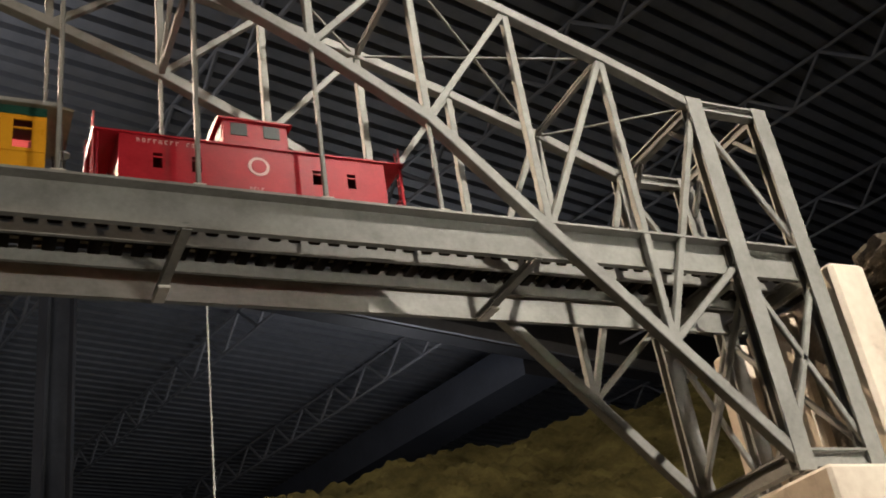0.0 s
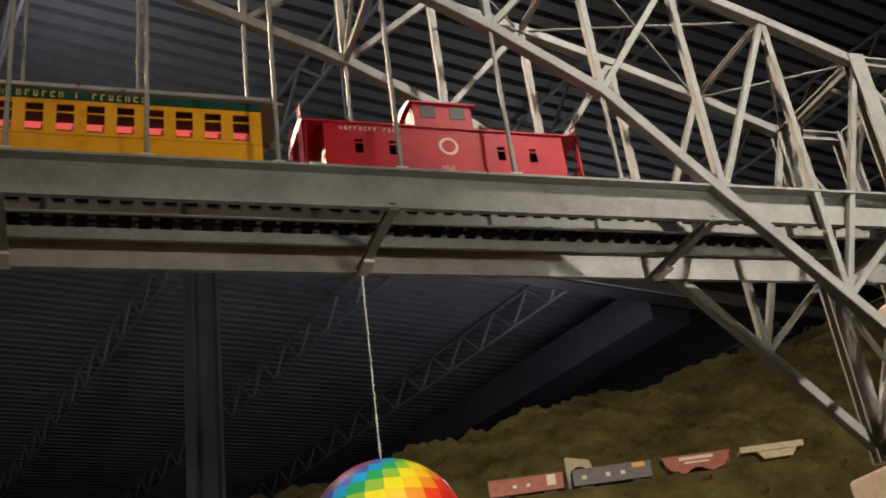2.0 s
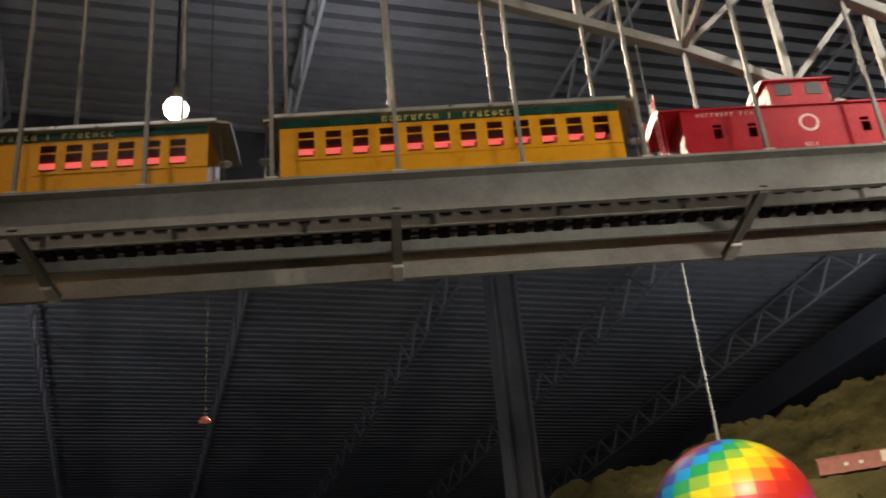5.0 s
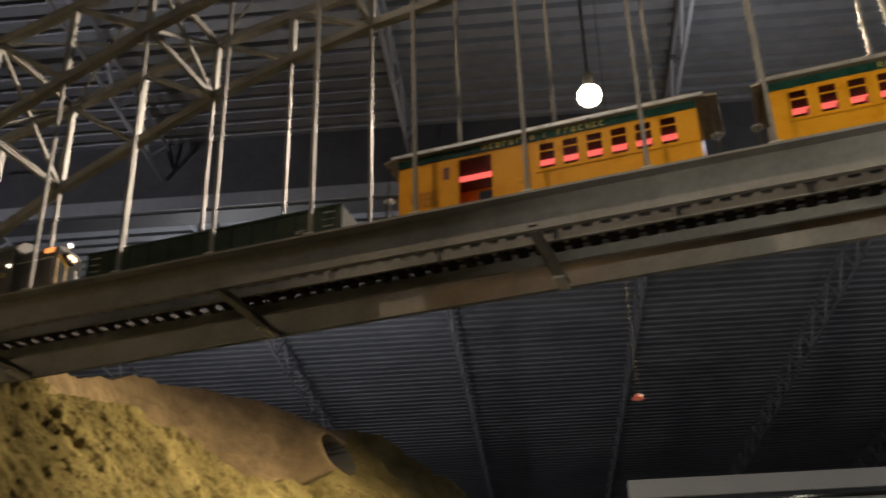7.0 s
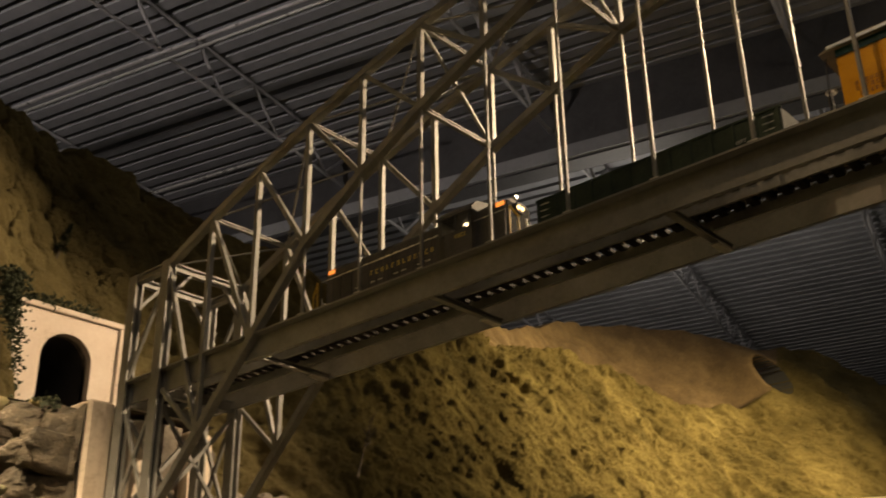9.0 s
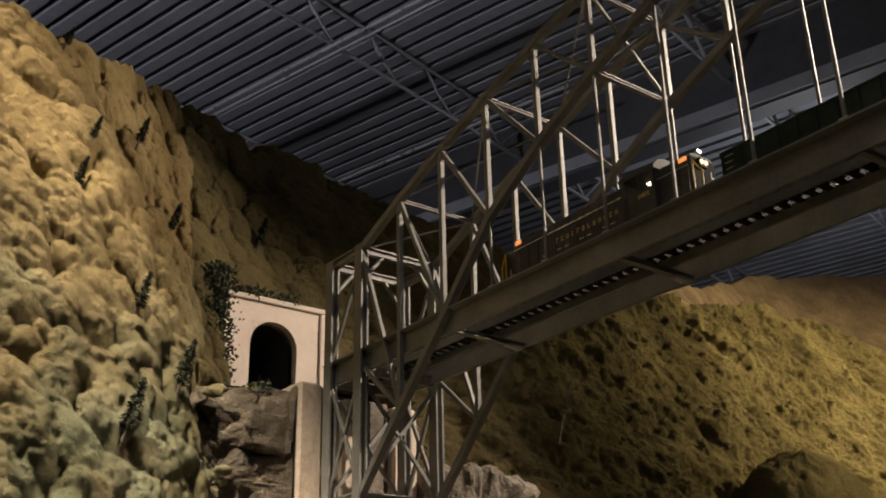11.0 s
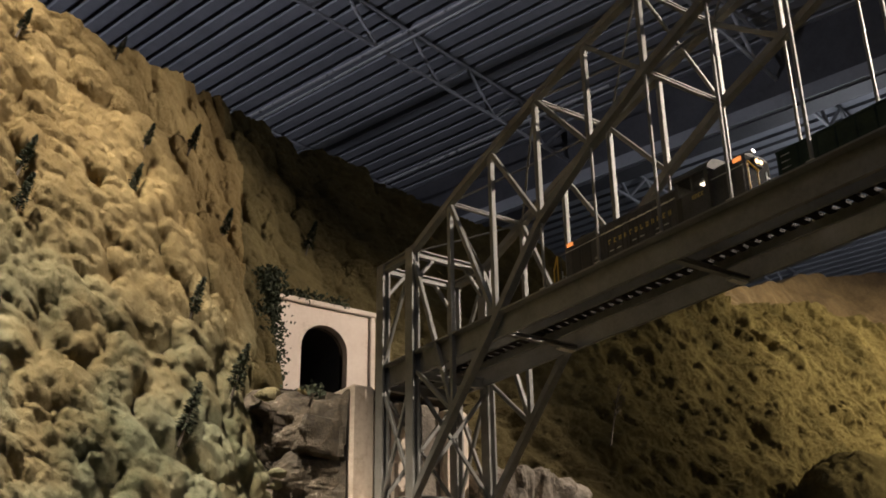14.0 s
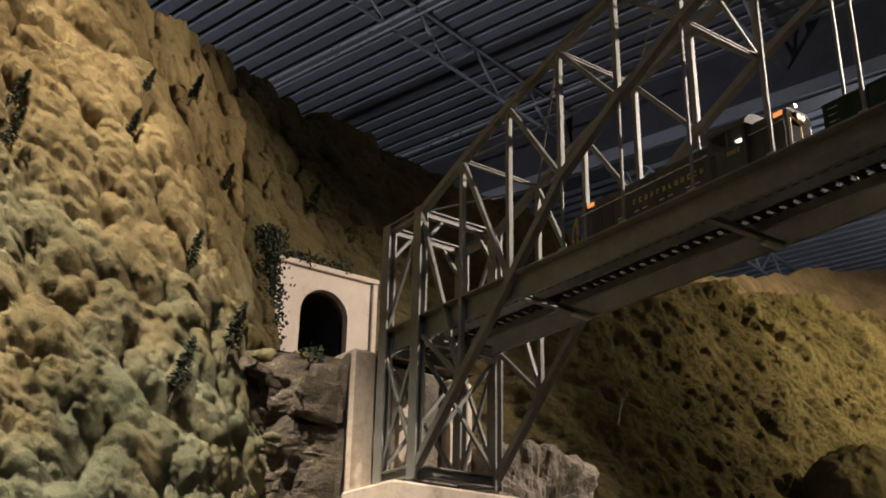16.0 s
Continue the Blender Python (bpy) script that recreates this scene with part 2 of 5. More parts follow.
def sheet(name, grid, mats, label, category, pick=None, kind="structure", flip=False):
    """A sheet of land from a grid of points (rows, columns, 3)."""
    r, c, _ = grid.shape
    idx = np.arange(r * c).reshape(r, c)
    quads = np.stack([idx[:-1, :-1], idx[:-1, 1:], idx[1:, 1:], idx[1:, :-1]][::-1] if flip else [idx[:-1, :-1], idx[:-1, 1:], idx[1:, 1:], idx[1:, :-1]], -1).reshape(-1, 4)
    me = mesh_of(name, grid.reshape(-1, 3).tolist(), quads.tolist(), mats, True)
    if pick is not None:
        me.polygons.foreach_set("material_index", pick.astype(int).reshape(-1).tolist())
    return tagged(new(name, me), label, category, "", kind)


def lumps(name, places, sizes, mat, label, category, seed, level=2):
    """Rounded, dented clumps strewn over a slope, joined into one mesh."""
    bm = bmesh.new()
    bmesh.ops.create_icosphere(bm, subdivisions=level, radius=1)
    base = np.array([v.co[:] for v in bm.verts])
    tri = np.array([[v.index for v in f.verts] for f in bm.faces])
    bm.free()
    rng = np.random.RandomState(seed)
    n, k = len(places), len(base)
    ph = rng.rand(n, 3) * 20
    q = base[None] * 1.9 + ph[:, None]
    dent = 1 + 0.03 * np.sin(q[..., 0] * 13 + q[..., 1] * 9) + 0.03 * np.sin(q[..., 2] * 15 - q[..., 1] * 11) + 0.13 * np.sin(q[..., 0] * 2.1 + np.cos(q[..., 1] * 2.3)) + 0.1 * np.sin(q[..., 2] * 3.3 + q[..., 0] * 1.7) + 0.05 * np.sin(q[..., 1] * 7.1 + q[..., 2] * 6.3)
    sq = np.stack([rng.uniform(0.8, 1.1, n), rng.uniform(0.85, 1.35, n), rng.uniform(0.7, 1.0, n)], -1)
    v = base[None] * dent[..., None] * sq[:, None] * np.array(sizes)[:, None, None] + np.array(places)[:, None]
    f = tri[None] + (np.arange(n) * k)[:, None, None]
    me = mesh_of(name, v.reshape(-1, 3).tolist(), f.reshape(-1, 3).tolist(), mat, True)
    return tagged(new(name, me), label, category, "", "stuff")


# ---- hall: floor, walls, roof ----
GRID = pose(0, 0, 0, 0, 0, 14)
U0, U1, V0, V1, DECK = -17.0, 19.0, -7.0, 27.0, 7.8


def slab(name, x0, x1, y0, y1, z0, z1, mat, label, category):
    bm = box(bmesh.new(), x0, x1, y0, y1, z0, z1)
    ob = part(name, bm, mat, None)
    ob.matrix_world = GRID
    return tagged(ob, label, category, "", "structure")


slab("floor", U0, U1, V0, V1, -0.2, 0.0, BLACK, "dark carpeted floor of the exhibition hall", "floor")
slab("wall_north", U0 - 0.2, U1 + 0.2, V1, V1 + 0.2, -0.2, 8.2, BLACK, "black painted far wall of the hall", "wall")
slab("wall_south", U0 - 0.2, U1 + 0.2, V0 - 0.2, V0, -0.2, 8.2, BLACK, "black painted wall behind the aisle", "wall")
slab("wall_west", U0 - 0.2, U0, V0, V1, -0.2, 8.2, BLACK, "black painted side wall of the hall", "wall")
slab("wall_east", U1, U1 + 0.2, V0, V1, -0.2, 8.2, BLACK, "black painted side wall of the hall", "wall")


MARK_GREY = paint("bare_conduit", [(0.3, (0.5, 0.5, 0.5)), (0.7, (0.65, 0.65, 0.65))], 10, 0.3, 0.6)


def roof_deck():
    pitch, verts, faces = 0.203, [], []
    prof = [(0.0, 0.0), (0.125, 0.0), (0.132, 0.085), (0.196, 0.085)]
    n = int((V1 - V0) / pitch)
    line = [(V0 + i * pitch + a, DECK + b) for i in range(n) for a, b in prof]
    for v, z in line:
        verts += [(U0, v, z), (U1, v, z)]
    faces = [(2 * i, 2 * i + 1, 2 * i + 3, 2 * i + 2) for i in range(len(line) - 1)]
    k = len(verts)
    verts += [(U0, V0, 8.1), (U1, V0, 8.1), (U1, V1, 8.1), (U0, V1, 8.1)]
    faces.append((k, k + 1, k + 2, k + 3))
    ob = new("ceiling", mesh_of("ceiling", verts, faces, ROOF))
    ob.matrix_world = GRID
    tagged(ob, "ribbed dark steel roof deck over the hall", "ceiling", "", "structure")


roof_deck()


def bars(name, lines, outline, mat):
    """Straight bars of one section, joined into one mesh: (p, q) pairs."""
    verts, faces, n = [], [], len(outline)
    for p, q in lines:
        p, q = Vector(p), Vector(q)
        w = (q - p).normalized()
        s = Vector((0, 0, 1)) if abs(w.z) < 0.95 else Vector((1, 0, 0))
        u = (s - w * s.dot(w)).normalized()
        v = w.cross(u)
        k = len(verts)
        verts += [p + u * a + v * b for a, b in outline] + [q + u * a + v * b for a, b in outline]
        faces += [tuple(range(k, k + n))[::-1], tuple(range(k + n, k + 2 * n))]
        faces += [(k + i, k + (i + 1) % n, k + n + (i + 1) % n, k + n + i) for i in range(n)]
    return mesh_of(name, verts, faces, mat)


def joist_mesh():
    lines = [((0, V0, 7.32), (0, V1, 7.32)), ((0, V0, 7.74), (0, V1, 7.74))]
    v, up = V0, False
    while v < V1 - 0.5:
        lines.append(((0, v, 7.74 if up else 7.32), (0, v + 0.45, 7.32 if up else 7.74)))
        v, up = v + 0.45, not up
    return bars("roof_joist", lines, flat(0.035, 0.035), JOIST_GREY)


JOIST = joist_mesh()
for u in np.arange(-14.1, U1, 2.6):
    ob = piece("roof_joist", JOIST)
    ob.matrix_world = GRID @ pose(float(u), 0, 0)
    tagged(ob, "open-web steel roof joist under the deck", "roof joist", "roof joists", "structure")

slab("soffit_beam", U0, U1, 7.87, 8.12, 6.93, 7.79, BLACK, "deep black bulkhead hung below the roof deck", "bulkhead")
slab("soffit_trim", U0, U1, 7.82, 7.867, 6.95, 7.1, PALE_BEAM, "pale grey steel trim along the bulkhead's foot", "trim")
slab("roof_girder", 10.2, 10.9, 8.2, V1, 6.75, 7.3, DARK_BEAM, "wide plain roof girder under the joists", "roof girder")


def column(x, y):
    out = h_section(0.25, 0.28, 0.03)
    verts = [(a, b, z) for z in (0, 7.3) for a, b in out]
    faces = [tuple(range(12))[::-1], tuple(range(12, 24))] + [(i, (i + 1) % 12, 12 + (i + 1) % 12, 12 + i) for i in range(12)]
    ob = new("column", mesh_of("column", verts, faces, GIRDER))
    ob.matrix_world = pose(x, y, 0, 0, 0, 104)
    tagged(ob, "dark steel building column between floor and roof", "column", "", "structure")


column(1.72, 8.5)

for v, u in ((4.66, -2.0), (4.76, -2.0), (6.75, -5.0)):
    ob = part("conduit", rod(bmesh.new(), (U0, v, 7.28), (u, v, 7.28), 0.016, 10), MARK_GREY, None)
    ob.matrix_world = GRID
    tagged(ob, "thin bare steel conduit under the roof joists", "conduit", "roof conduits", "structure")

# ---- land ----
KNOTS_A = [(-3.0, -1.3), (-1.4, -1.72), (-1.0, -1.88), (-0.63, -2.02), (-0.42, -2.14), (-0.28, -2.3), (-0.1, -2.42), (0.12, -2.55), (0.4, -2.62), (0.75, -2.6), (1.1, -2.48), (1.86, -2.58), (3.5, -2.8), (5.0, -2.95), (5.8, -2.85), (6.3, -2.6), (7.5, -2.0), (9.0, -1.2)]
KNOTS_T = [(-3.0, 3.4), (-0.9, 3.29), (-0.68, 3.32), (-0.55, 3.35), (-0.37, 3.46), (-0.19, 3.55), (0.1, 3.61), (0.18, 3.62), (0.45, 3.57), (0.8, 3.53), (0.91, 3.52), (1.25, 3.56), (1.66, 3.7), (2.1, 3.82), (3.2, 4.0), (4.4, 4.38), (5.27, 4.72), (6.0, 4.8), (6.5, 4.66), (6.8, 4.45), (7.45, 4.44), (7.9, 4.15), (8.1, 3.98), (9.0, 3.6)]
KNOTS_C = [(-3.0, 9.0), (0.3, 9.0), (0.75, 3.6), (0.95, 3.4), (1.5, 3.3), (2.3, 3.38), (3.18, 3.58), (3.55, 3.65), (4.36, 3.83), (4.82, 3.82), (5.36, 3.77), (5.71, 3.75), (6.3, 3.8), (6.6, 3.95), (6.85, 4.25), (7.1, 4.6), (7.4, 9.0), (9.0, 9.0)]


def knots(rows, y):
    a = np.array(rows)
    return np.interp(y, a[:, 0], a[:, 1])


FACE = {}


def warp(a, b, f, amount, k):
    """Coordinates pushed about by slow noise, so that clumps are no neat balls."""
    return a + amount * (fbm(a * f, b * f, 3, k) - 0.45), b + amount * (fbm(a * f, b * f, 3, k + 50) - 0.45)


def foam(Y, Z):
    """Relief of sprayed foam: swollen, overlapping clumps with deep creases; broken and pitted further out."""
    a, b = warp(Y, Z + 0.25 * Y, 4, 0.045, 60)
    c, d = warp(Y, Z + 0.2 * Y, 9, 0.025, 70)
    old = np.clip((-0.75 - Y + 1.2 * (fbm(Y * 3, Z * 3, 3, 81) - 0.45)) * 3.5, 0, 1)
    size = np.clip((fbm(Y * 3.4, Z * 3.4, 2, 84) - 0.3) * 4, 0, 1)
    big = mounds(a * 9, b * 10, 2, 0.5, 0.57) * 0.07
    mid = mounds(c * 19, d * 23, 6, 0.5, 0.6) * (0.012 + 0.018 * (1 - size))
    small = mounds(c * 36, d * 42, 8) * (0.007 + 0.008 * old)
    pits = -0.035 * (0.12 + 0.88 * old) * np.clip((fbm(Y * 15, Z * 15, 2, 90) - 0.52) * 7, 0, 1)
    return big + mid + small + pits - 0.025 + (0.013 + 0.012 * old) * (fbm(Y * 70, Z * 70, 3, 33) - 0.45)


def crumble(Y, Z):
    """Relief of a slope of crumbled scrub with slanting runnels."""
    a, b = warp(Y, Z, 3, 0.12, 40)
    u, v = 0.75 * a - 0.66 * b, 0.66 * a + 0.75 * b
    runs = 1 - np.abs(2 * fbm(u * 1.3, v * 4.6, 4, 44) / 0.9 - 1)
    big = mounds(u * 2.6, v * 6.0, 4, 1.0) * 0.055
    mid = mounds(u * 9, v * 13, 8, 0.7) * 0.03
    grit = 0.075 * (fbm(a * 18, b * 21, 5, 35) - 0.45) + mounds(a * 34, b * 40, 13, 0.9) * 0.014
    return 0.11 * runs + big + mid + grit - 0.12


def west_hill():
    ys = np.concatenate([np.linspace(-2.6, -1.75, 50), np.linspace(-1.745, 0.4, 430), np.linspace(0.405, 7.0, 640), np.linspace(7.02, 9.0, 60)])
    vs = np.concatenate([np.linspace(0, 0.28, 30), np.linspace(0.282, 1, 400), 1 + np.linspace(0.01, 0.5, 40)])
    Y, V = np.meshgrid(ys, vs, indexing="ij")
    a = (knots(KNOTS_A, Y - 0.12) + knots(KNOTS_A, Y) + knots(KNOTS_A, Y + 0.12)) / 3
    top = knots(KNOTS_T, Y) + 0.04 * (fbm(Y * 4, Y * 0, 3, 3) - 0.45)
    v1 = np.minimum(V, 1)
    Z = 0.9 + (top - 0.9) * v1
    slope = np.where(Y < 0.6, 0.42, 0.5)
    X = a - slope * (Z - 2.1) - np.maximum(V - 1, 0) * 3.5
    Z = Z + np.maximum(V - 1, 0) * 0.15
    # the cutting for the railway tunnel, and the round far tunnel
    mask = np.clip((0.23 - np.abs(Y - 0.145)) / 0.04, 0, 1) * np.clip((2.72 - Z) / 0.05, 0, 1) * np.clip((Z - 2.18) / 0.05, 0, 1)
    hole = ((Y - 6.72) / 0.12) ** 2 + ((Z - 4.15) / 0.19) ** 2
    near = np.clip((0.9 - Y) / 0.7, 0, 1)
    big = fbm(Y * 2.2, Z * 2.2, 3, 11) - 0.45
    over = np.clip((Z - knots(KNOTS_C, Y) - 0.03 * (fbm(Y * 6, Z * 6, 3, 17) - 0.45)) / 0.09, 0, 1)
    over = over * over * (3 - 2 * over)
    bend = np.gradient(a[:, 0], ys)
    arc = np.concatenate([[0], np.cumsum(np.diff(ys) * np.sqrt(1 + bend[1:] ** 2))])
    rough = near * foam((arc - np.interp(-1.0, ys, arc) - 1.0)[:, None] + 0 * Z, Z * 1.08) + (1 - near) * crumble(Y, Z)
    smooth = 0.05 * fbm(Y * 5, Z * 5, 4, 19) + 0.03 * mounds(Y * 9, Z * 11, 23, 1.0)
    setback = np.interp(Y, [0, 5.6, 6.9], [0.42, 0.42, 0.12])
    D = (0.14 - 0.06 * near) * big + rough * (1 - over) + (smooth - setback) * over - 0.03 - 0.04 * near
    D = D * (1 - np.clip(1.5 * np.exp(-((Y - 6.72) / 0.24) ** 2 - ((Z - 4.15) / 0.3) ** 2), 0, 0.95))
    D = D * (1 - 0.85 * np.exp(-((Y - 0.14) / 0.3) ** 2 - ((Z - 2.76) / 0.16) ** 2))
    FACE["x"], FACE["y"], FACE["z"] = X + 0.85 * D, Y - 0.18 * D, Z + 0.42 * D
    X, Y2, Z = X + 0.85 * D, Y - 0.18 * D, Z + 0.42 * D
    X = X * (1 - mask) + mask * -3.6
    X = X - 1.0 * np.clip((1 - hole) * 20, 0, 1)
    grid = np.stack([X, Y2, Z], -1)
    grid[:, 0, 2] = 0.0
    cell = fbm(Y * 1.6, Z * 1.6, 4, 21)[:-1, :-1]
    # scrub reaches past the portal: the corner's dim light put into its darker colour
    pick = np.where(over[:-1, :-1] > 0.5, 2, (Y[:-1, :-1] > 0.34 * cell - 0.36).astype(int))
    # black inside the far tunnel: its deep shade put into the colour
    pick = np.where(hole[:-1, :-1] < 0.98, 3, pick)
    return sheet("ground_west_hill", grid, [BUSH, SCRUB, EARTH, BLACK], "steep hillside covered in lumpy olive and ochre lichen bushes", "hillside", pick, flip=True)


west_hill()


def on_face(rng, n, y0, y1, z0, z1):
    """Random places on the west hill's face, clear of the tunnel cutting."""
    x, y, z = (FACE[k].ravel() for k in "xyz")
    ok = (y > y0) & (y < y1) & (z > z0) & (z < z1) & ~((np.abs(y - 0.12) < 0.26) & (z < 2.74) & (z > 2.0))
    ids = np.flatnonzero(ok)
    pick = rng.choice(ids, n)
    return np.stack([x[pick], y[pick], z[pick]], -1)


def strew():
    rng = np.random.RandomState(5)
    p = on_face(rng, 2400, 0.2, 6.6, 1.6, 3.7)
    r = rng.uniform(0.06, 0.14, len(p)) ** 2 * 0.75
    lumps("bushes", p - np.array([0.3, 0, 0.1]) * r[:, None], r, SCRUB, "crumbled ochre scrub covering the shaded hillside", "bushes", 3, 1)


strew()


LAND = {}


def north_hill():
    xs, ys = np.linspace(-2.5, 11, 760), np.linspace(1.6, 10.5, 500)
    X, Y = np.meshgrid(xs, ys, indexing="ij")
    ridge = 0.03 + np.where(X > 1.5, 3.74 + (X - 3.2) * 0.27, 3.28 + (X - 1.5) * 0.35)
    back = 7.0 + 0.5 * (fbm(X * 0.8, X * 0, 2, 5) - 0.5)
    Z = ridge - np.where(Y < back, (back - Y) * 0.6, (Y - back) * 0.35)
    Z = Z - 0.5 * np.clip(2.6 - Y, 0, 2)
    Z = Z + 0.34 * (fbm(X * 1.3, Y * 1.3, 3, 31) - 0.45) + mounds(X * 3.2, Y * 3.2, 7, 1.0) * 0.1 + mounds(X * 7, Y * 7, 4, 0.8) * 0.075 + mounds(X * 16, Y * 16, 1, 0.8) * 0.035 + 0.09 * (fbm(X * 11, Y * 11, 4, 37) - 0.45)
    off = np.abs(Y - (5.3 - 0.35 * (X - 3.35))) / 1.06
    bench = np.clip(1 - (off - 0.13) / 0.34, 0, 1)
    bench = bench * bench * (3 - 2 * bench)
    Z = Z * (1 - bench) + bench * (3.095 + 0.012 * mounds(X * 20, Y * 20, 1))
    Z = np.maximum(Z, 0.5)
    rng = np.random.RandomState(9)
    i, j = rng.randint(207, 740, 2600), rng.randint(58, 433, 2600)
    LAND["x"], LAND["y"], LAND["z"] = xs, ys, Z
    lumps("scrub", np.stack([X[i, j], Y[i, j], Z[i, j]], -1), rng.uniform(0.008, 0.04, 2600), OLIVE, "dull olive scrub scattered over the far hill", "bushes", 4, 1)
    Z[0], Z[-1], Z[:, 0], Z[:, -1] = 0.0, 0.0, 0.0, 0.0
    return sheet("ground_north_hill", np.stack([X, Y, Z], -1), [OLIVE], "broad far hill of dull olive scrub", "hillside", None, flip=True)


north_hill()


def far_balcony():
    """A pale lit soffit far behind the bridge, with three round downlights."""
    ob = thing("lit_soffit", "pale lit soffit with round downlights far across the hall", "soffit", (-1.86, 12.0, 4.41), turn=13)
    for x in (0.3, 3.0):
        part("support", box(bmesh.new(), x - 0.06, x + 0.06, 0.13, 0.25, -4.43, 0.4, 0.005), SOFFIT_DARK, ob)
    part("fascia", box(bmesh.new(), 0, 3.2, 0, 0.15, 0.42, 0.66, 0.01), PALE, ob)
    part("ledge", box(bmesh.new(), 0.05, 3.2, -0.05, 0.2, 0.34, 0.4, 0.01), SOFFIT_DARK, ob)
    part("panel", box(bmesh.new(), 0.1, 3.2, 0.05, 0.12, -0.3, 0.33, 0.01), PALE, ob)
    lit = bpy.data.materials.new("downlight_glow")
    lit.use_nodes = True
    e = lit.node_tree.nodes["Principled BSDF"]
    e.inputs["Emission Color"].default_value, e.inputs["Emission Strength"].default_value = (1.0, 0.97, 0.85, 1), 8.0
    for x in (0.42, 1.05, 1.3, 2.1):
        part("downlight", rod(bmesh.new(), (x, 0.02, 0.1 + 0.05 * x), (x, 0.05, 0.1 + 0.05 * x), 0.1, 18), lit, ob, "glowing round downlight")


SOFFIT_DARK = paint("soffit_dark", [(0.3, (0.03, 0.03, 0.03)), (0.7, (0.06, 0.06, 0.06))], 10, 0.7)
far_balcony()


def pendant():
    ob = thing("pendant_lamp", "small red-lit pendant lamp hanging in the dark hall", "lamp", (-0.524, 4.5, 3.53))
    bm = rod(bmesh.new(), (0, 0, -0.012), (0, 0, 0.012), 0.036, 20, 0.017)
    part("shade", bm, RED_SHADE, ob, "glowing dull red shade")
    part("cord", rod(bmesh.new(), (0, 0, 0.012), (0, 0, 4.2), 0.003, 8), SOFFIT_DARK, ob)


RED_SHADE = bpy.data.materials.new("red_shade")
RED_SHADE.use_nodes = True
RED_SHADE.node_tree.nodes["Principled BSDF"].inputs["Base Color"].default_value = (0.5, 0.08, 0.05, 1)
RED_SHADE.node_tree.nodes["Principled BSDF"].inputs["Emission Color"].default_value = (1.0, 0.25, 0.15, 1)
RED_SHADE.node_tree.nodes["Principled BSDF"].inputs["Emission Strength"].default_value = 0.12
pendant()


# ---- freight train on the far hill ----
TRACK_Z = 3.112


def far_line(x, z=TRACK_Z):
    return Vector((x, 5.3 - 0.35 * (x - 3.35), z))


def far_track():
    ob = thing("railway_track", "dark rails of the line along the far hill", "railway track")
    for s in (-1, 1):
        side = Vector((0.33, 0.94, 0)) * 0.0225 * s
        beam("rail", far_line(1.9) + side, far_line(7.5) + side, flat(0.004, 0.008), RAIL, ob)
    for i in range(90):
        p = far_line(3.1 + i * 0.03, TRACK_Z - 0.007)
        bm = box(bmesh.new(), -0.006, 0.006, -0.05, 0.05, -0.006, 0.003, 0.001, Matrix.Translation(p) @ pose(0, 0, 0, 0, 0, -19.3))
        part("tie", bm, TIE, ob)


far_track()


def freight_car(name, label, x0, x1, mat, kind):
    p, q = far_line(x0), far_line(x1)
    d = q - p
    L = d.length
    ob = thing(name, label, "freight car", group="far freight train")
    ob.matrix_world = Matrix.Translation(p) @ d.to_track_quat("X", "Z").to_matrix().to_4x4()
    w, h = 0.055, 0.14
    if kind == "hopper":
        bm = prism(bmesh.new(), [(0.04, 0.05), (L * 0.3, 0.015), (L * 0.45, 0.05), (L * 0.55, 0.05), (L * 0.7, 0.015), (L - 0.04, 0.05), (L, 0.13), (L, h), (0, h), (0, 0.13)], -w, w, "y")
        part("body", bm, mat, ob)
    elif kind == "tank":
        bm = prism(bmesh.new(), [(0.0, 0.1), (L, 0.1), (L, h - 0.01), (L * 0.5, h), (0, h - 0.01)], -w, w, "y")
        part("body", bm, mat, ob)
        bm = prism(bmesh.new(), [(L * 0.25, 0.1), (L * 0.35, 0.05), (L * 0.8, 0.05), (L * 0.9, 0.1)], -w * 0.8, w * 0.8, "y")
        part("hopper_bay", bm, mat, ob)
    else:
        bm = box(bmesh.new(), 0, L, -w, w, 0.03, h, 0.003)
        part("body", bm, mat, ob)
    for i in range(9):
        x = 0.012 + (L - 0.03) * i / 8
        part("rib", box(bmesh.new(), x, x + 0.006, -w - 0.004, -w, 0.06 if kind != "tank" else 0.105, h - 0.012), mat, ob)
    part("top_rail", box(bmesh.new(), -0.004, L + 0.004, -w - 0.005, -w + 0.004, h - 0.01, h, 0.001), mat, ob)
    for x in (0.09, L - 0.09):
        bm = box(bmesh.new(), x - 0.045, x + 0.045, -0.04, 0.04, 0.004, 0.03, 0.004)
        for dx in (-0.03, 0.03):
            rod(bm, (x + dx, -0.042, 0.016), (x + dx, 0.042, 0.016), 0.016, 12)
        part("truck", bm, BLACK, ob)
    return ob, L, w


RUST_RED = paint("faded_boxcar_red", [(0.3, (0.2, 0.06, 0.045)), (0.7, (0.3, 0.1, 0.075))], 20, 0.6)
SLATE = paint("slate_blue", [(0.3, (0.06, 0.065, 0.08)), (0.7, (0.1, 0.105, 0.125))], 20, 0.6)
CREAM = paint("dusty_cream", [(0.3, (0.4, 0.36, 0.26)), (0.7, (0.52, 0.48, 0.36))], 20, 0.6)
MARK = paint("dusty_white", [(0.3, (0.45, 0.42, 0.38)), (0.7, (0.55, 0.52, 0.48))], 40, 0.6)
AMBER_PATCH = paint("amber_patch", [(0.3, (0.5, 0.26, 0.04)), (0.7, (0.6, 0.34, 0.07))], 40, 0.6)


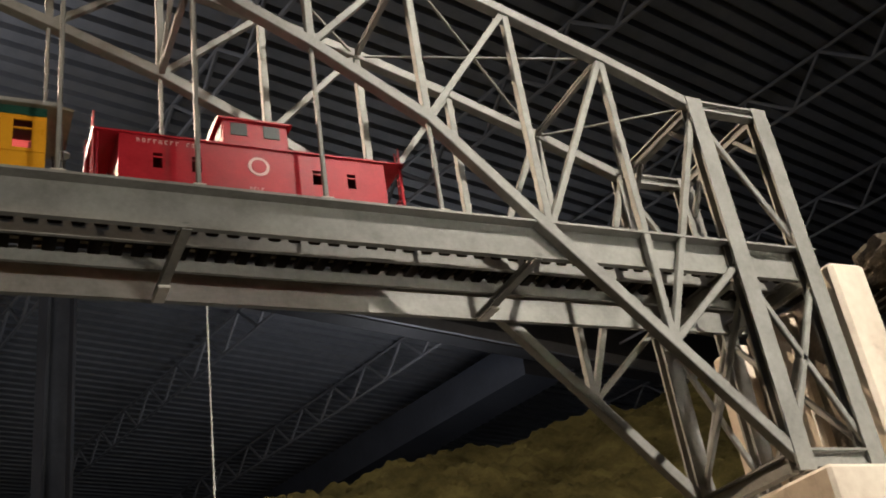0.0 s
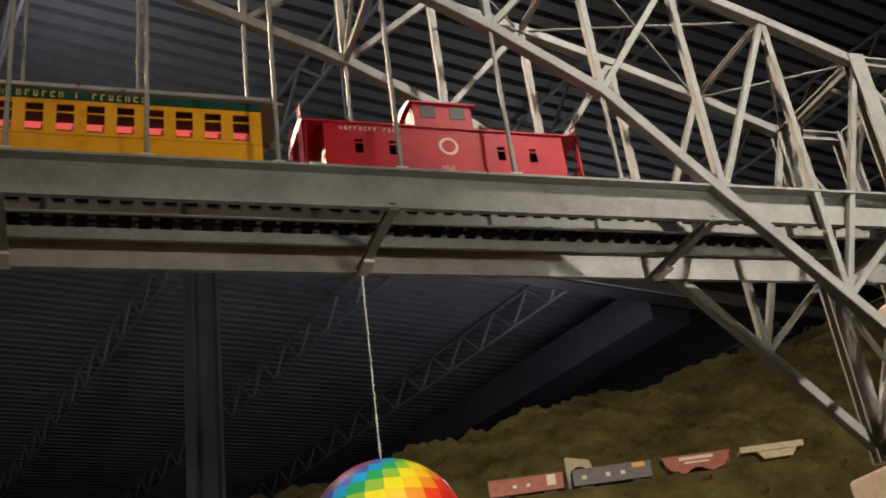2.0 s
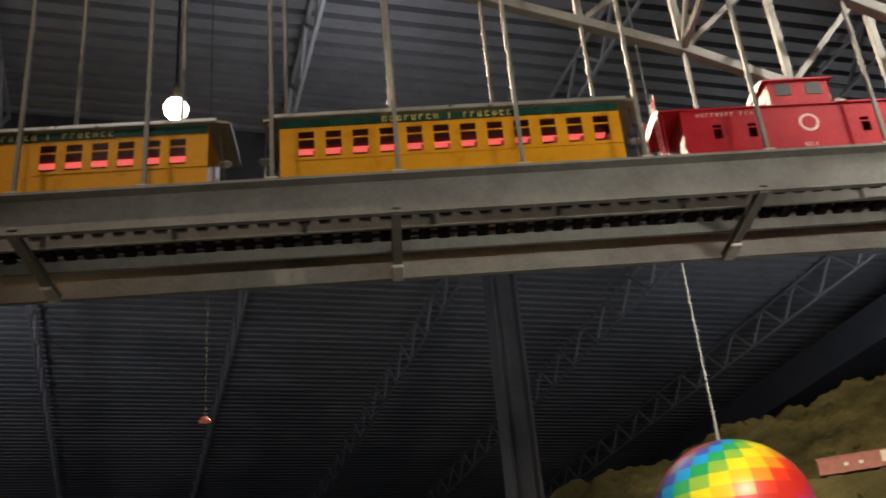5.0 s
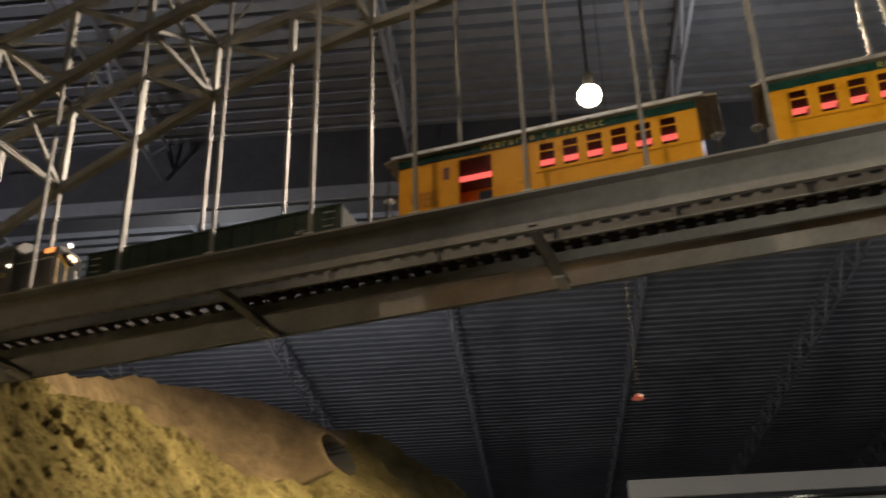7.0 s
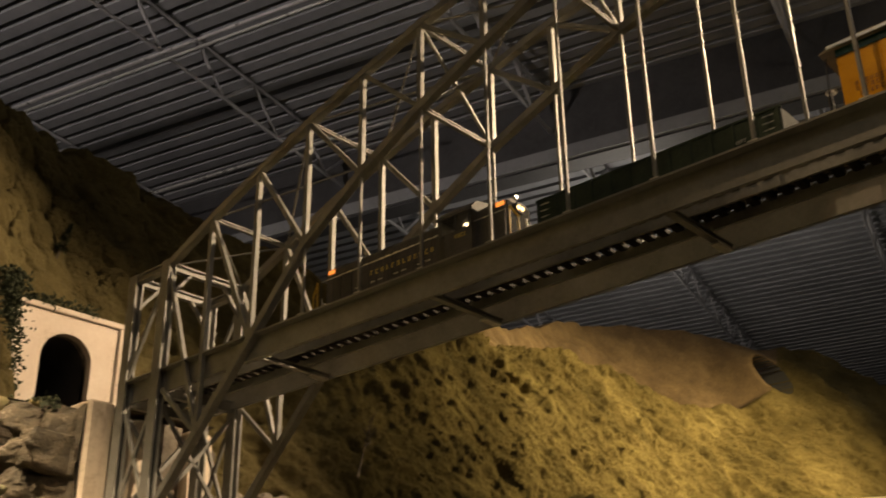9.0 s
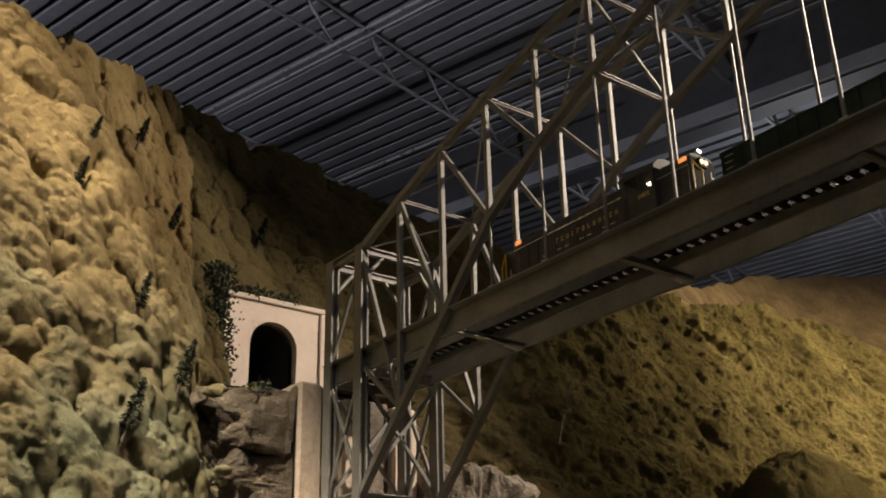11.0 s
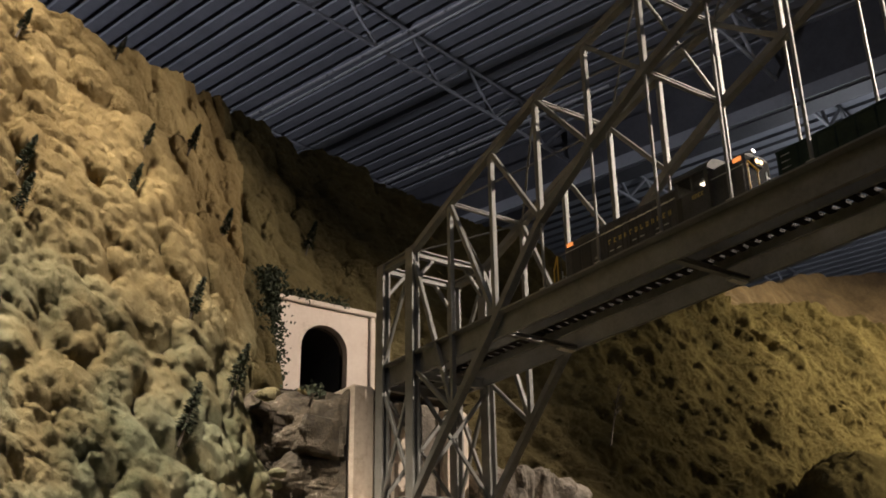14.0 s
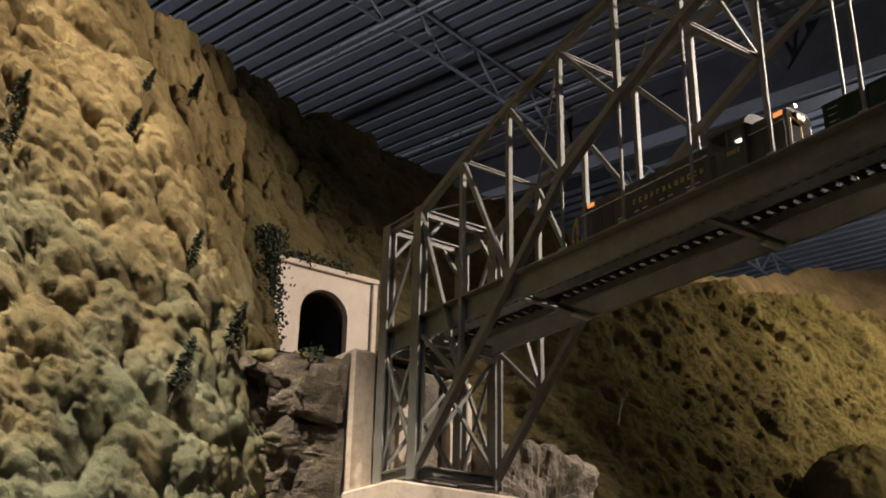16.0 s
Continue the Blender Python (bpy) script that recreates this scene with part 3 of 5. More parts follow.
def build_freight():
    a, L, w = freight_car("boxcar", "faded red boxcar in the freight train on the far hill", 3.22, 3.69, RUST_RED, "box")
    part("emblem", box(bmesh.new(), L * 0.78, L * 0.9, -w - 0.006, -w - 0.003, 0.06, 0.13), MARK, a, "pale emblem patch")
    for x in (0.16, 0.25):
        part("mark", box(bmesh.new(), x, x + 0.025, -w - 0.0055, -w - 0.003, 0.07, 0.09), MARK, a)
    a, L, w = freight_car("steel_boxcar", "slate blue freight car with an amber patch on the far hill", 3.75, 4.25, SLATE, "box")
    part("patch", box(bmesh.new(), L * 0.76, L * 0.92, -w - 0.006, -w - 0.003, 0.105, 0.135), AMBER_PATCH, a, "amber patch")
    for x in (0.06, 0.22, 0.32):
        part("mark", box(bmesh.new(), x, x + 0.03, -w - 0.0055, -w - 0.003, 0.07, 0.095), MARK, a)
    a, L, w = freight_car("hopper_car", "faded red hopper car in the freight train on the far hill", 4.32, 4.75, RUST_RED, "hopper")
    part("mark", box(bmesh.new(), L * 0.25, L * 0.75, -w - 0.006, -w - 0.003, 0.105, 0.125), MARK, a)
    part("mark", box(bmesh.new(), L * 0.32, L * 0.68, -w - 0.006, -w - 0.003, 0.08, 0.092), MARK, a)
    freight_car("covered_hopper", "dusty cream covered hopper on the far hill", 4.82, 5.22, CREAM, "tank")
    ob = thing("track_portal", "dusty cream free-standing arch the far track runs through", "portal", far_line(3.86, 3.07) + Vector((0.04, 0.2, 0.03)), turn=-68)
    rows = [(0.095 * math.cos(t), 0.17 + 0.06 * math.sin(t)) for t in np.linspace(0, math.pi, 13)]
    out = [(0.125, 0.0), (0.125, 0.22), (0.09, 0.285), (-0.125, 0.285), (-0.125, 0.0), (-0.095, 0.0)] + [(float(a), float(b)) for a, b in rows[::-1]] + [(0.095, 0.0)]
    part("wall", prism(bmesh.new(), out, -0.015, 0.015), CREAM, ob)
    # black lining added in place of the dark hillside behind the arch
    bm = bmesh.new()
    lo = [bm.verts.new((-0.01, float(a), float(b))) for a, b in [(0.1, 0)] + rows + [(-0.1, 0)]]
    hi = [bm.verts.new((-0.16, float(a), float(b))) for a, b in [(0.1, 0)] + rows + [(-0.1, 0)]]
    for i in range(len(lo) - 1):
        bm.faces.new((lo[i], lo[i + 1], hi[i + 1], hi[i]))
    part("lining", bm, BLACK, ob)


build_freight()


def plaster_block():
    ob = thing("plaster_block", "cream plaster block with rounded edges below the bridge", "plaster block", (-1.165, 1.15, 0), turn=28)
    part("block", box(bmesh.new(), 0, 0.9, 0, 0.35, 0, 2.0, 0.012), CREAM_WALL, ob)
    part("orange_tip", rod(bmesh.new(), (0.085, 0.2, 1.998), (0.065, 0.2, 2.035), 0.015, 10, 0.003), AMBER_PATCH, ob, "small orange tip")


CREAM_WALL = paint("cream_wall", [(0.3, (0.6, 0.5, 0.36)), (0.7, (0.7, 0.6, 0.45))], 12, 0.8)
plaster_block()

# ---- bridge ----
PANEL, WIDE, DECK_Z = 0.18, 0.24, 2.30
LOW = [1.919, 2.103, 2.285, 2.471, 2.583, 2.677, 2.75, 2.821, 2.872, 2.908, 2.93, 2.938]
END = 2.128


def top_z(k):
    return 3.018 - 0.0036 * (11 - k) ** 2


def low_z(k):
    return LOW[min(k, 22 - k)]


def node(k, far, upper):
    return Vector(((11 - k) * PANEL, WIDE if far else 0.0, top_z(k) if upper else low_z(k)))


def bar(b, d):
    """A solid bar with lightly eased edges."""
    c = 0.0012
    b, d = b / 2, d / 2
    return [(-b + c, -d), (b - c, -d), (b, -d + c), (b, d - c), (b - c, d), (-b + c, d), (-b, d - c), (-b, -d + c)]


def build_bridge():
    bridge = thing("truss_bridge", "grey painted steel arch truss model railway bridge on stone abutments", "bridge")
    chord, post, web, rodlet = bar(0.02, 0.019), h_section(0.034, 0.024, 0.005), bar(0.0115, 0.0115), flat(0.0065, 0.0065)
    for far in (False, True):
        y = WIDE if far else 0.0
        for k in range(22):
            beam("top_chord", node(k, far, True), node(k + 1, far, True), chord, STEEL, bridge)
            beam("bottom_chord", node(k, far, False), node(k + 1, far, False), chord, STEEL, bridge)
            a, b = (k, k + 1) if k < 11 else (k + 1, k)
            beam("diagonal", node(a, far, True), node(b, far, False), web, STEEL, bridge)
        for k in range(23):
            up, lo = node(k, far, True), node(k, far, False)
            if k in (0, 22):
                beam("end_post", lo - Vector((0, 0, 0.02)), up + Vector((0, 0, 0.014)), post, STEEL, bridge, (1, 0, 0))
            else:
                beam("post", lo, up, bar(0.013, 0.013), STEEL, bridge)
            if 3 <= k <= 19:
                foot = Vector((lo.x, lo.y, DECK_Z))
                beam("hanger", foot, lo, rodlet, STEEL, bridge)
                bm = box(bmesh.new(), foot.x - 0.009, foot.x + 0.009, foot.y - 0.008, foot.y + 0.008, DECK_Z, DECK_Z + 0.003, 0.001)
                part("foot_plate", bm, PALE, bridge)
        for s in (1, -1):
            x0, x1 = s * 11 * PANEL, s * END
            hi, lo = top_z(0), LOW[0]
            beam("end_post", (x1, y, lo - 0.02), (x1, y, hi + 0.012), post, STEEL, bridge, (1, 0, 0))
            beam("portal_beam", (x0, y, hi), (x1, y, hi), h_section(0.02, 0.022, 0.004), STEEL, bridge)
            beam("sill_beam", (x0, y, lo), (x1, y, lo), h_section(0.022, 0.03, 0.004), STEEL, bridge)
            beam("brace", (x0, y, hi - 0.02), (x1, y, DECK_Z), flat(0.009, 0.011), STEEL, bridge)
            beam("brace", (x0, y, DECK_Z - 0.06), (x1, y, lo + 0.02), flat(0.009, 0.011), STEEL, bridge)
            beam("brace", (x1, y, DECK_Z - 0.06), (x0, y, lo + 0.02), flat(0.009, 0.011), STEEL, bridge)
            # below the deck the second panel is held by a slanted strut
            n1 = Vector((s * 10 * PANEL, y, LOW[1]))
            beam("strut", n1, (x0 - s * 0.02, y, DECK_Z - 0.055), flat(0.01, 0.012), STEEL, bridge)
    for s in (1, -1):
        for x, sec in ((s * 11 * PANEL, 0.03), (s * END, 0.024)):
            beam("cross_sill", (x, 0, LOW[0]), (x, WIDE, LOW[0]), h_section(0.022, sec, 0.004), STEEL, bridge, (1, 0, 0))
            beam("cross_head", (x, 0, top_z(0)), (x, WIDE, top_z(0)), h_section(0.016, 0.022, 0.004), STEEL, bridge, (1, 0, 0))
            beam("knee_brace", (x, 0, top_z(0) - 0.09), (x, 0.07, top_z(0) - 0.005), flat(0.01, 0.012), STEEL, bridge)
            beam("knee_brace", (x, WIDE, top_z(0) - 0.09), (x, WIDE - 0.07, top_z(0) - 0.005), flat(0.01, 0.012), STEEL, bridge)
            beam("brace", (x, 0, LOW[0] + 0.02), (x, WIDE, DECK_Z - 0.07), flat(0.009, 0.011), STEEL, bridge, (1, 0, 0))
            beam("brace", (x, WIDE, LOW[0] + 0.02), (x, 0, DECK_Z - 0.07), flat(0.009, 0.011), STEEL, bridge, (1, 0, 0))
            beam("cross_beam", (x, 0, DECK_Z - 0.05), (x, WIDE, DECK_Z - 0.05), h_section(0.016, 0.03, 0.004), STEEL, bridge, (1, 0, 0))
    thin = flat(0.0045, 0.0045)
    for k in range(1, 22, 2):
        a, b = node(k, False, True), node(k, True, True)
        beam("cross_strut", a, b, h_section(0.01, 0.01, 0.0025), STEEL, bridge, (1, 0, 0))
        if 4 < k < 18:
            c, d = node(k, False, False), node(k, True, False)
            beam("cross_strut", c, d, h_section(0.01, 0.01, 0.0025), STEEL, bridge, (1, 0, 0))
            beam("sway_brace", a, d, flat(0.008, 0.008), STEEL, bridge, (1, 0, 0))
            beam("sway_brace", b, c, flat(0.008, 0.008), STEEL, bridge, (1, 0, 0))
        if k < 20:
            beam("wind_brace", node(k, False, True), node(k + 2, True, True), thin, STEEL, bridge)
            beam("wind_brace", node(k, True, True), node(k + 2, False, True), thin, STEEL, bridge)
    for k, n in ((0, 1), (22, 21)):
        beam("wind_brace", node(k, False, True), node(n, True, True), thin, STEEL, bridge)
        beam("wind_brace", node(k, True, True), node(n, False, True), thin, STEEL, bridge)
    # deck: two plate girders, two stringers, cross brackets
    long = END + 0.03
    web_out = [(-0.008, 2.296), (-0.008, 2.3), (0.03, 2.3), (0.03, 2.296), (0.016, 2.296), (0.016, 2.246), (0.019, 2.246), (0.019, 2.242), (0.009, 2.242), (0.009, 2.246), (0.012, 2.246), (0.012, 2.296)]
    part("plate_girder", prism(bmesh.new(), web_out, -long, long), STEEL, bridge)
    part("plate_girder", prism(bmesh.new(), [(WIDE - a, b) for a, b in web_out], -long, long), STEEL, bridge)
    for y in (0.082, 0.158):
        web = [(y - 0.003, 2.256), (y + 0.003, 2.256), (y + 0.003, 2.279), (y - 0.003, 2.279)]
        part("stringer", prism(bmesh.new(), web, -long, long), STEEL, bridge)
    for k in (2, 5, 8, 11, 14, 17, 20):
        x = (11 - k) * 0.1775
        beam("floor_beam", (x, 0.012, 2.246), (x, WIDE - 0.012, 2.246), h_section(0.014, 0.012, 0.003), STEEL, bridge, (1, 0, 0))
        # pale block puts the light on the beam's far end into colour
        bm = box(bmesh.new(), x - 0.009, x + 0.009, 0.166, 0.216, 2.2335, 2.2392, 0.0015)
        part("lit_end_block", bm, PALE, bridge, "pale block standing in for a floor beam's lit end")
    return bridge


BRIDGE = build_bridge()


def build_track():
    track = thing("railway_track", "brass railway track on dark ties along the bridge deck", "railway track")
    prof = [(-0.004, 0), (0.004, 0), (0.004, 0.0012), (0.0012, 0.002), (0.0012, 0.0056), (0.0022, 0.006), (0.0022, 0.0084), (-0.0022, 0.0084), (-0.0022, 0.006), (-0.0012, 0.0056), (-0.0012, 0.002), (-0.004, 0.0012)]
    for s in (-1, 1):
        bm = prism(bmesh.new(), [(0.12 + s * 0.0225 + a, 2.284 + b) for a, b in prof], -3.5, 2.75)
        part("rail", bm, RAIL, track)
    bm = box(bmesh.new(), -0.009, 0.009, 0.0755, 0.1645, 2.274, 2.284, 0.0015)
    # added dark sheet standing in for the shade between the stringers
    part("shade_board", box(bmesh.new(), -0.6, 2.15, 0.08, 0.16, 2.2842, 2.2862, 0.0005), TIE, track, "dark board added to shut light out of the tie gaps")
    tie = bpy.data.meshes.new("tie")
    bm.to_mesh(tie)
    bm.free()
    tie.materials.append(TIE)
    for i in range(206):
        piece("tie", tie, track).location.x = -3.4 + i * 0.0299
    return track


build_track()

# ---- abutments, portal, ledge ----
def rock(name, at, size, mat, label, seed, cuts=6, rough=0.5):
    """A craggy rock: a ball pressed into a block, broken into facets and ledges of a hand's width."""
    bm = bmesh.new()
    bmesh.ops.create_icosphere(bm, subdivisions=cuts, radius=1)
    off = Vector((seed * 3.1, seed * 1.7, seed * 0.9))
    for v in bm.verts:
        p = v.co.copy()
        m = max(abs(p.x), abs(p.y), abs(p.z))
        p = p.lerp(p / m, 0.6)
        way = Vector((p.x / size[0], p.y / size[1], p.z / size[2])).normalized()
        p = Vector((p.x * size[0], p.y * size[1], p.z * size[2]))
        q = p + Vector((noise.noise(p * 7 + off), noise.noise(p * 7 - off), noise.noise(p * 7 + off * 2))) * 0.03
        n = noise.ridged_multi_fractal(q * 5 + off, 0.8, 2.2, 5, 1.0, 2.0)
        d = noise.voronoi(q * 9 + off)[0]
        e = noise.voronoi(q * 24 + off)[0]
        v.co = p + way * rough * (0.03 * n - 0.02 - 0.1 * d[0] + 0.04 * min(d[1] - d[0], 0.12) - 0.035 * e[0] + 0.012 * noise.noise(q * 60 + off))
    ob = part(name, bm, mat, None)
    ob.location = at
    return tagged(ob, label, "rock")


def abutment(side):
    s = side
    ob = thing("abutment", "weathered pale concrete bridge abutment with rust stains", "abutment", group="bridge abutments")
    far, y0, y1, top = (2.275, 0.004, 0.37, 2.285) if s > 0 else (2.42, -0.058, 0.33, 2.262)
    for a, b in ((y0, y0 + 0.075), (y0 + 0.14, y0 + 0.2), (y1 - 0.085, y1)):
        bm = box(bmesh.new(), min(s * 2.19, s * far), max(s * 2.19, s * far), a, b, 0.0, top - (0 if a == y0 else 0.03), 0.008)
        part("pilaster", bm, CONCRETE, ob, "pale weathered concrete pilaster")
    bm = box(bmesh.new(), min(s * 2.215, s * 2.26), max(s * 2.215, s * 2.26), y0 + 0.075, y1 - 0.085, 0.0, top - 0.02, 0.004)
    part("infill", bm, ROCK, ob, "rough brown-grey infill between the pilasters")
    bm = box(bmesh.new(), min(s * 1.955, s * 2.188), max(s * 1.955, s * 2.188), -0.075, 0.32, 0.0, 1.888, 0.006)
    part("pedestal", bm, CONCRETE, ob)
    return ob


abutment(-1)
abutment(1)


def portal():
    ob = thing("tunnel_portal", "cream plaster tunnel portal with a round arch and coping", "tunnel portal")
    x, y0, y1, z0, z1, c, r = -2.74, -0.045, 0.33, 2.2, 2.685, 0.148, 0.086
    spring = 2.54
    arch = [(c - r * math.cos(a), spring + r * math.sin(a)) for a in np.linspace(0, math.pi, 25)]
    bm = prism(bmesh.new(), [(y0, z0), (c - r, z0)] + [(float(a), float(b)) for a, b in arch] + [(c + r, z0), (y1, z0), (y1, z1), (y0, z1)], x - 0.05, x)
    part("wall", bm, PLASTER, ob)
    bm = box(bmesh.new(), x - 0.055, x + 0.012, y0 - 0.01, y1 + 0.012, z1, z1 + 0.018, 0.003)
    part("coping", bm, PLASTER, ob)
    bm = box(bmesh.new(), x - 0.05, x + 0.01, y1 - 0.012, y1 + 0.008, z0, z1, 0.003)
    part("quoin", bm, PLASTER, ob)
    bm = bmesh.new()
    rows = [(c - r, z0)] + [(float(a), float(b)) for a, b in arch] + [(c + r, z0)]
    a = [bm.verts.new((x - 0.03, p, q)) for p, q in rows]
    b = [bm.verts.new((x - 0.8, p, q)) for p, q in rows]
    for i in range(len(rows) - 1):
        bm.faces.new((a[i], a[i + 1], b[i + 1], b[i]))
    bm.faces.new(b)
    part("lining", bm, BLACK, ob)


PLASTER = paint("cream_plaster", [(0.2, (0.42, 0.33, 0.26)), (0.4, (0.6, 0.5, 0.42)), (0.75, (0.68, 0.59, 0.51))], 9, 0.85, 0, 0.2, 0.001)
portal()
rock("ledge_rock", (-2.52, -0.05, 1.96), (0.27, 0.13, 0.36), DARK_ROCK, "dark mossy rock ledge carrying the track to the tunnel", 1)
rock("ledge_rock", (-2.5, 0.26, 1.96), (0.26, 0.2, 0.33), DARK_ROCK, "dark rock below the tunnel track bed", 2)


def crag(rows, cols):
    """The broken rock face under the tunnel ledge: steps, knobs and clefts, rolled over into the track bed."""
    S, T = np.meshgrid(np.linspace(0, 1, cols), np.linspace(0, 1.25, rows), indexing="ij")
    x, y, z = -2.62 + 0.42 * S, -0.34 + 0.28 * S, 1.3 + 0.95 * np.minimum(T, 1)
    w = S * 0.47
    a, b = warp(w, z, 9, 0.07, 120)
    block = value_noise(np.floor(a * 13 + 0.5 * b) + 0.0, np.floor(b * 10 + 1.1 * a), 121)
    h = 0.05 * block + 0.07 * mounds(a * 11, b * 8, 122) + 0.035 * mounds(a * 25, b * 21, 123) + 0.03 * np.abs(fbm(a * 22, b * 22, 4, 124) - 0.45) + 0.012 * (fbm(a * 80, b * 80, 3, 125) - 0.45)
    bulge = np.sin(np.clip(S, 0, 1) * math.pi) * 0.05 - np.clip((T - 0.85) / 0.15, 0, 1) ** 2 * 0.07
    h = (h + bulge - 0.06) * np.clip((1 - S) * 9, 0.25, 1)
    roll = np.maximum(T - 1, 0)
    grid = np.stack([x + 0.4 * h, y - 0.9 * h + roll * 1.6, z + 0.1 * h + 0.04 * roll], -1)
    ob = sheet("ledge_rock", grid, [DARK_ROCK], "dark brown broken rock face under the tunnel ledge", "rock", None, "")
    for f in ob.data.polygons:
        f.use_smooth = False
    return ob


crag(200, 110)
rock("boulder", (-2.26, 0.52, 1.82), (0.2, 0.22, 0.29), ROCK, "pale grey craggy boulder behind the bridge tower", 4)
def mound(name, at, size, mat, label, seed, turn=0):
    """A low mossy swell of ground with rounded clumps."""
    n = 90
    U, W = np.meshgrid(np.linspace(-1, 1, n), np.linspace(-1, 1, n), indexing="ij")
    h = np.clip(1 - (U * U + W * W), 0, 1) ** 0.6
    X, Y = U * size[0], W * size[1]
    Z = h * size[2] + np.where(h > 0.02, mounds(X * 9 + seed, Y * 9, seed) * 0.07 + mounds(X * 21, Y * 21 + seed, seed + 3) * 0.028 + 0.02 * (fbm(X * 40, Y * 40, 3, seed) - 0.45), 0) - 0.05
    ob = sheet(name, np.stack([X, Y, Z], -1), [mat], label, "bushes", None, "")
    ob.matrix_world = pose(*at, 0, 0, turn)
    return ob


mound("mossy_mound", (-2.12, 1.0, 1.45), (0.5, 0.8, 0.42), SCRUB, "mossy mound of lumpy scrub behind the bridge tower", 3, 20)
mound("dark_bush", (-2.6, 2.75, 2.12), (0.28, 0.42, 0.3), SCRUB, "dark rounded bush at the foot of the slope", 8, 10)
rock("boulder", (2.36, -0.03, 2.28), (0.1, 0.1, 0.07), DARK_ROCK, "brown rough rock on top of the abutment", 5, 4)
rock("boulder", (2.42, -0.24, 1.95), (0.16, 0.13, 0.36), ROCK, "grey craggy rock beside the bridge end", 6)
rock("boulder", (2.62, 0.15, 1.9), (0.2, 0.22, 0.38), DARK_ROCK, "dark craggy rock behind the abutment", 7)

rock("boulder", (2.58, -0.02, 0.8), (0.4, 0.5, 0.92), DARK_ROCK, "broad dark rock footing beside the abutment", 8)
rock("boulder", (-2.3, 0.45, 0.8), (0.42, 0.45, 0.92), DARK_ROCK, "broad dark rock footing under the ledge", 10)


def ivy(seed, n, where, label):
    """Small leaves tumbling over an edge, joined into one mesh."""
    rnd = random.Random(seed)
    verts, faces = [], []
    for i in range(n):
        c = Vector(where(rnd))
        s = rnd.uniform(0.004, 0.011)
        d = Vector((rnd.uniform(-1, 1), rnd.uniform(-1, 1), rnd.uniform(-1, 1))).normalized() * s
        w = d.orthogonal().normalized() * s * 0.6
        k = len(verts)
        verts += [c - d, c + w, c + d, c - w, c + d.cross(w).normalized() * s * 0.35]
        faces += [(k, k + 1, k + 4), (k + 1, k + 2, k + 4), (k + 2, k + 3, k + 4), (k + 3, k, k + 4), (k, k + 3, k + 2, k + 1)]
    tagged(new("ivy", mesh_of("ivy", verts, faces, LEAF)), label, "ivy", "", "stuff")


LEAF = paint("ivy_green", [(0.3, (0.012, 0.018, 0.008)), (0.7, (0.05, 0.06, 0.025))], 70, 0.8)
ivy(3, 5200, lambda r: (-2.68 + r.uniform(-0.05, 0.05), -0.1 + r.gauss(0, 0.028), 2.27 + 0.48 * r.random() ** 1.1), "dark ivy and shrubs along the tunnel portal's edge")
ivy(4, 420, lambda r: (-2.74 + r.uniform(-0.04, 0.02), r.uniform(-0.1, 0.24), 2.715 + r.gauss(0, 0.012)), "dark ivy trailing over the portal's coping")
ivy(5, 420, lambda r: (r.uniform(-2.66, -2.24), -0.13 + r.gauss(0, 0.02), 2.25 + r.gauss(0, 0.012)), "dark moss and weeds along the track ledge")


def moss():
    rng = np.random.RandomState(12)
    n = 60
    p = np.stack([rng.uniform(-2.62, -2.24, n), rng.uniform(-0.42, -0.12, n), rng.uniform(1.6, 2.26, n)], -1)
    p[:, 0] = np.minimum(p[:, 0], -2.225 + (p[:, 1] + 0.2) * 0.3)
    lumps("bushes", p, rng.uniform(0.01, 0.026, n), BUSH, "mossy tufts clinging to the dark ledge rock", "bushes", 8, 2)


moss()


# ---- train ----
YELLOW = paint("yellow_body", [(0.3, (0.58, 0.25, 0.012)), (0.7, (0.7, 0.33, 0.02))], 20, 0.3, 0, 0.05, 0.0003, spec=0.2)
GREEN = paint("dark_green_paint", [(0.3, (0.012, 0.05, 0.035)), (0.7, (0.022, 0.08, 0.055))], 20, 0.28, spec=0.2)
RED = paint("caboose_red", [(0.3, (0.3, 0.01, 0.018)), (0.7, (0.42, 0.02, 0.03))], 20, 0.4, spec=0.2)
GREY = paint("locomotive_grey", [(0.3, (0.075, 0.073, 0.068)), (0.7, (0.13, 0.127, 0.12))], 20, 0.6, spec=0.1)
SOOT = paint("sooty_black", [(0.3, (0.012, 0.012, 0.012)), (0.7, (0.035, 0.033, 0.03))], 40, 0.5)
WHEEL = paint("wheel_steel", [(0.3, (0.1, 0.09, 0.08)), (0.7, (0.25, 0.23, 0.2))], 60, 0.35, 0.9)
END_BLACK = paint("matte_black", [(0.3, (0.01, 0.01, 0.01)), (0.7, (0.022, 0.021, 0.02))], 40, 0.8, spec=0.05)
GOLD = paint("gold_lettering", [(0.3, (0.6, 0.42, 0.1)), (0.7, (0.75, 0.56, 0.18))], 80, 0.4)
BROWN_INK = paint("brown_lettering", [(0.3, (0.2, 0.07, 0.005)), (0.7, (0.26, 0.1, 0.01))], 80, 0.5)
RAILING = paint("yellow_railing", [(0.3, (0.62, 0.36, 0.04)), (0.7, (0.74, 0.46, 0.07))], 60, 0.4)
ROOFTAR = paint("weathered_roof", [(0.3, (0.12, 0.1, 0.07)), (0.7, (0.24, 0.2, 0.14))], 15, 0.4, 0, 0.2, 0.0006)
SEAT = paint("red_seat", [(0.3, (0.5, 0.06, 0.07)), (0.7, (0.62, 0.1, 0.1))], 50, 0.45)
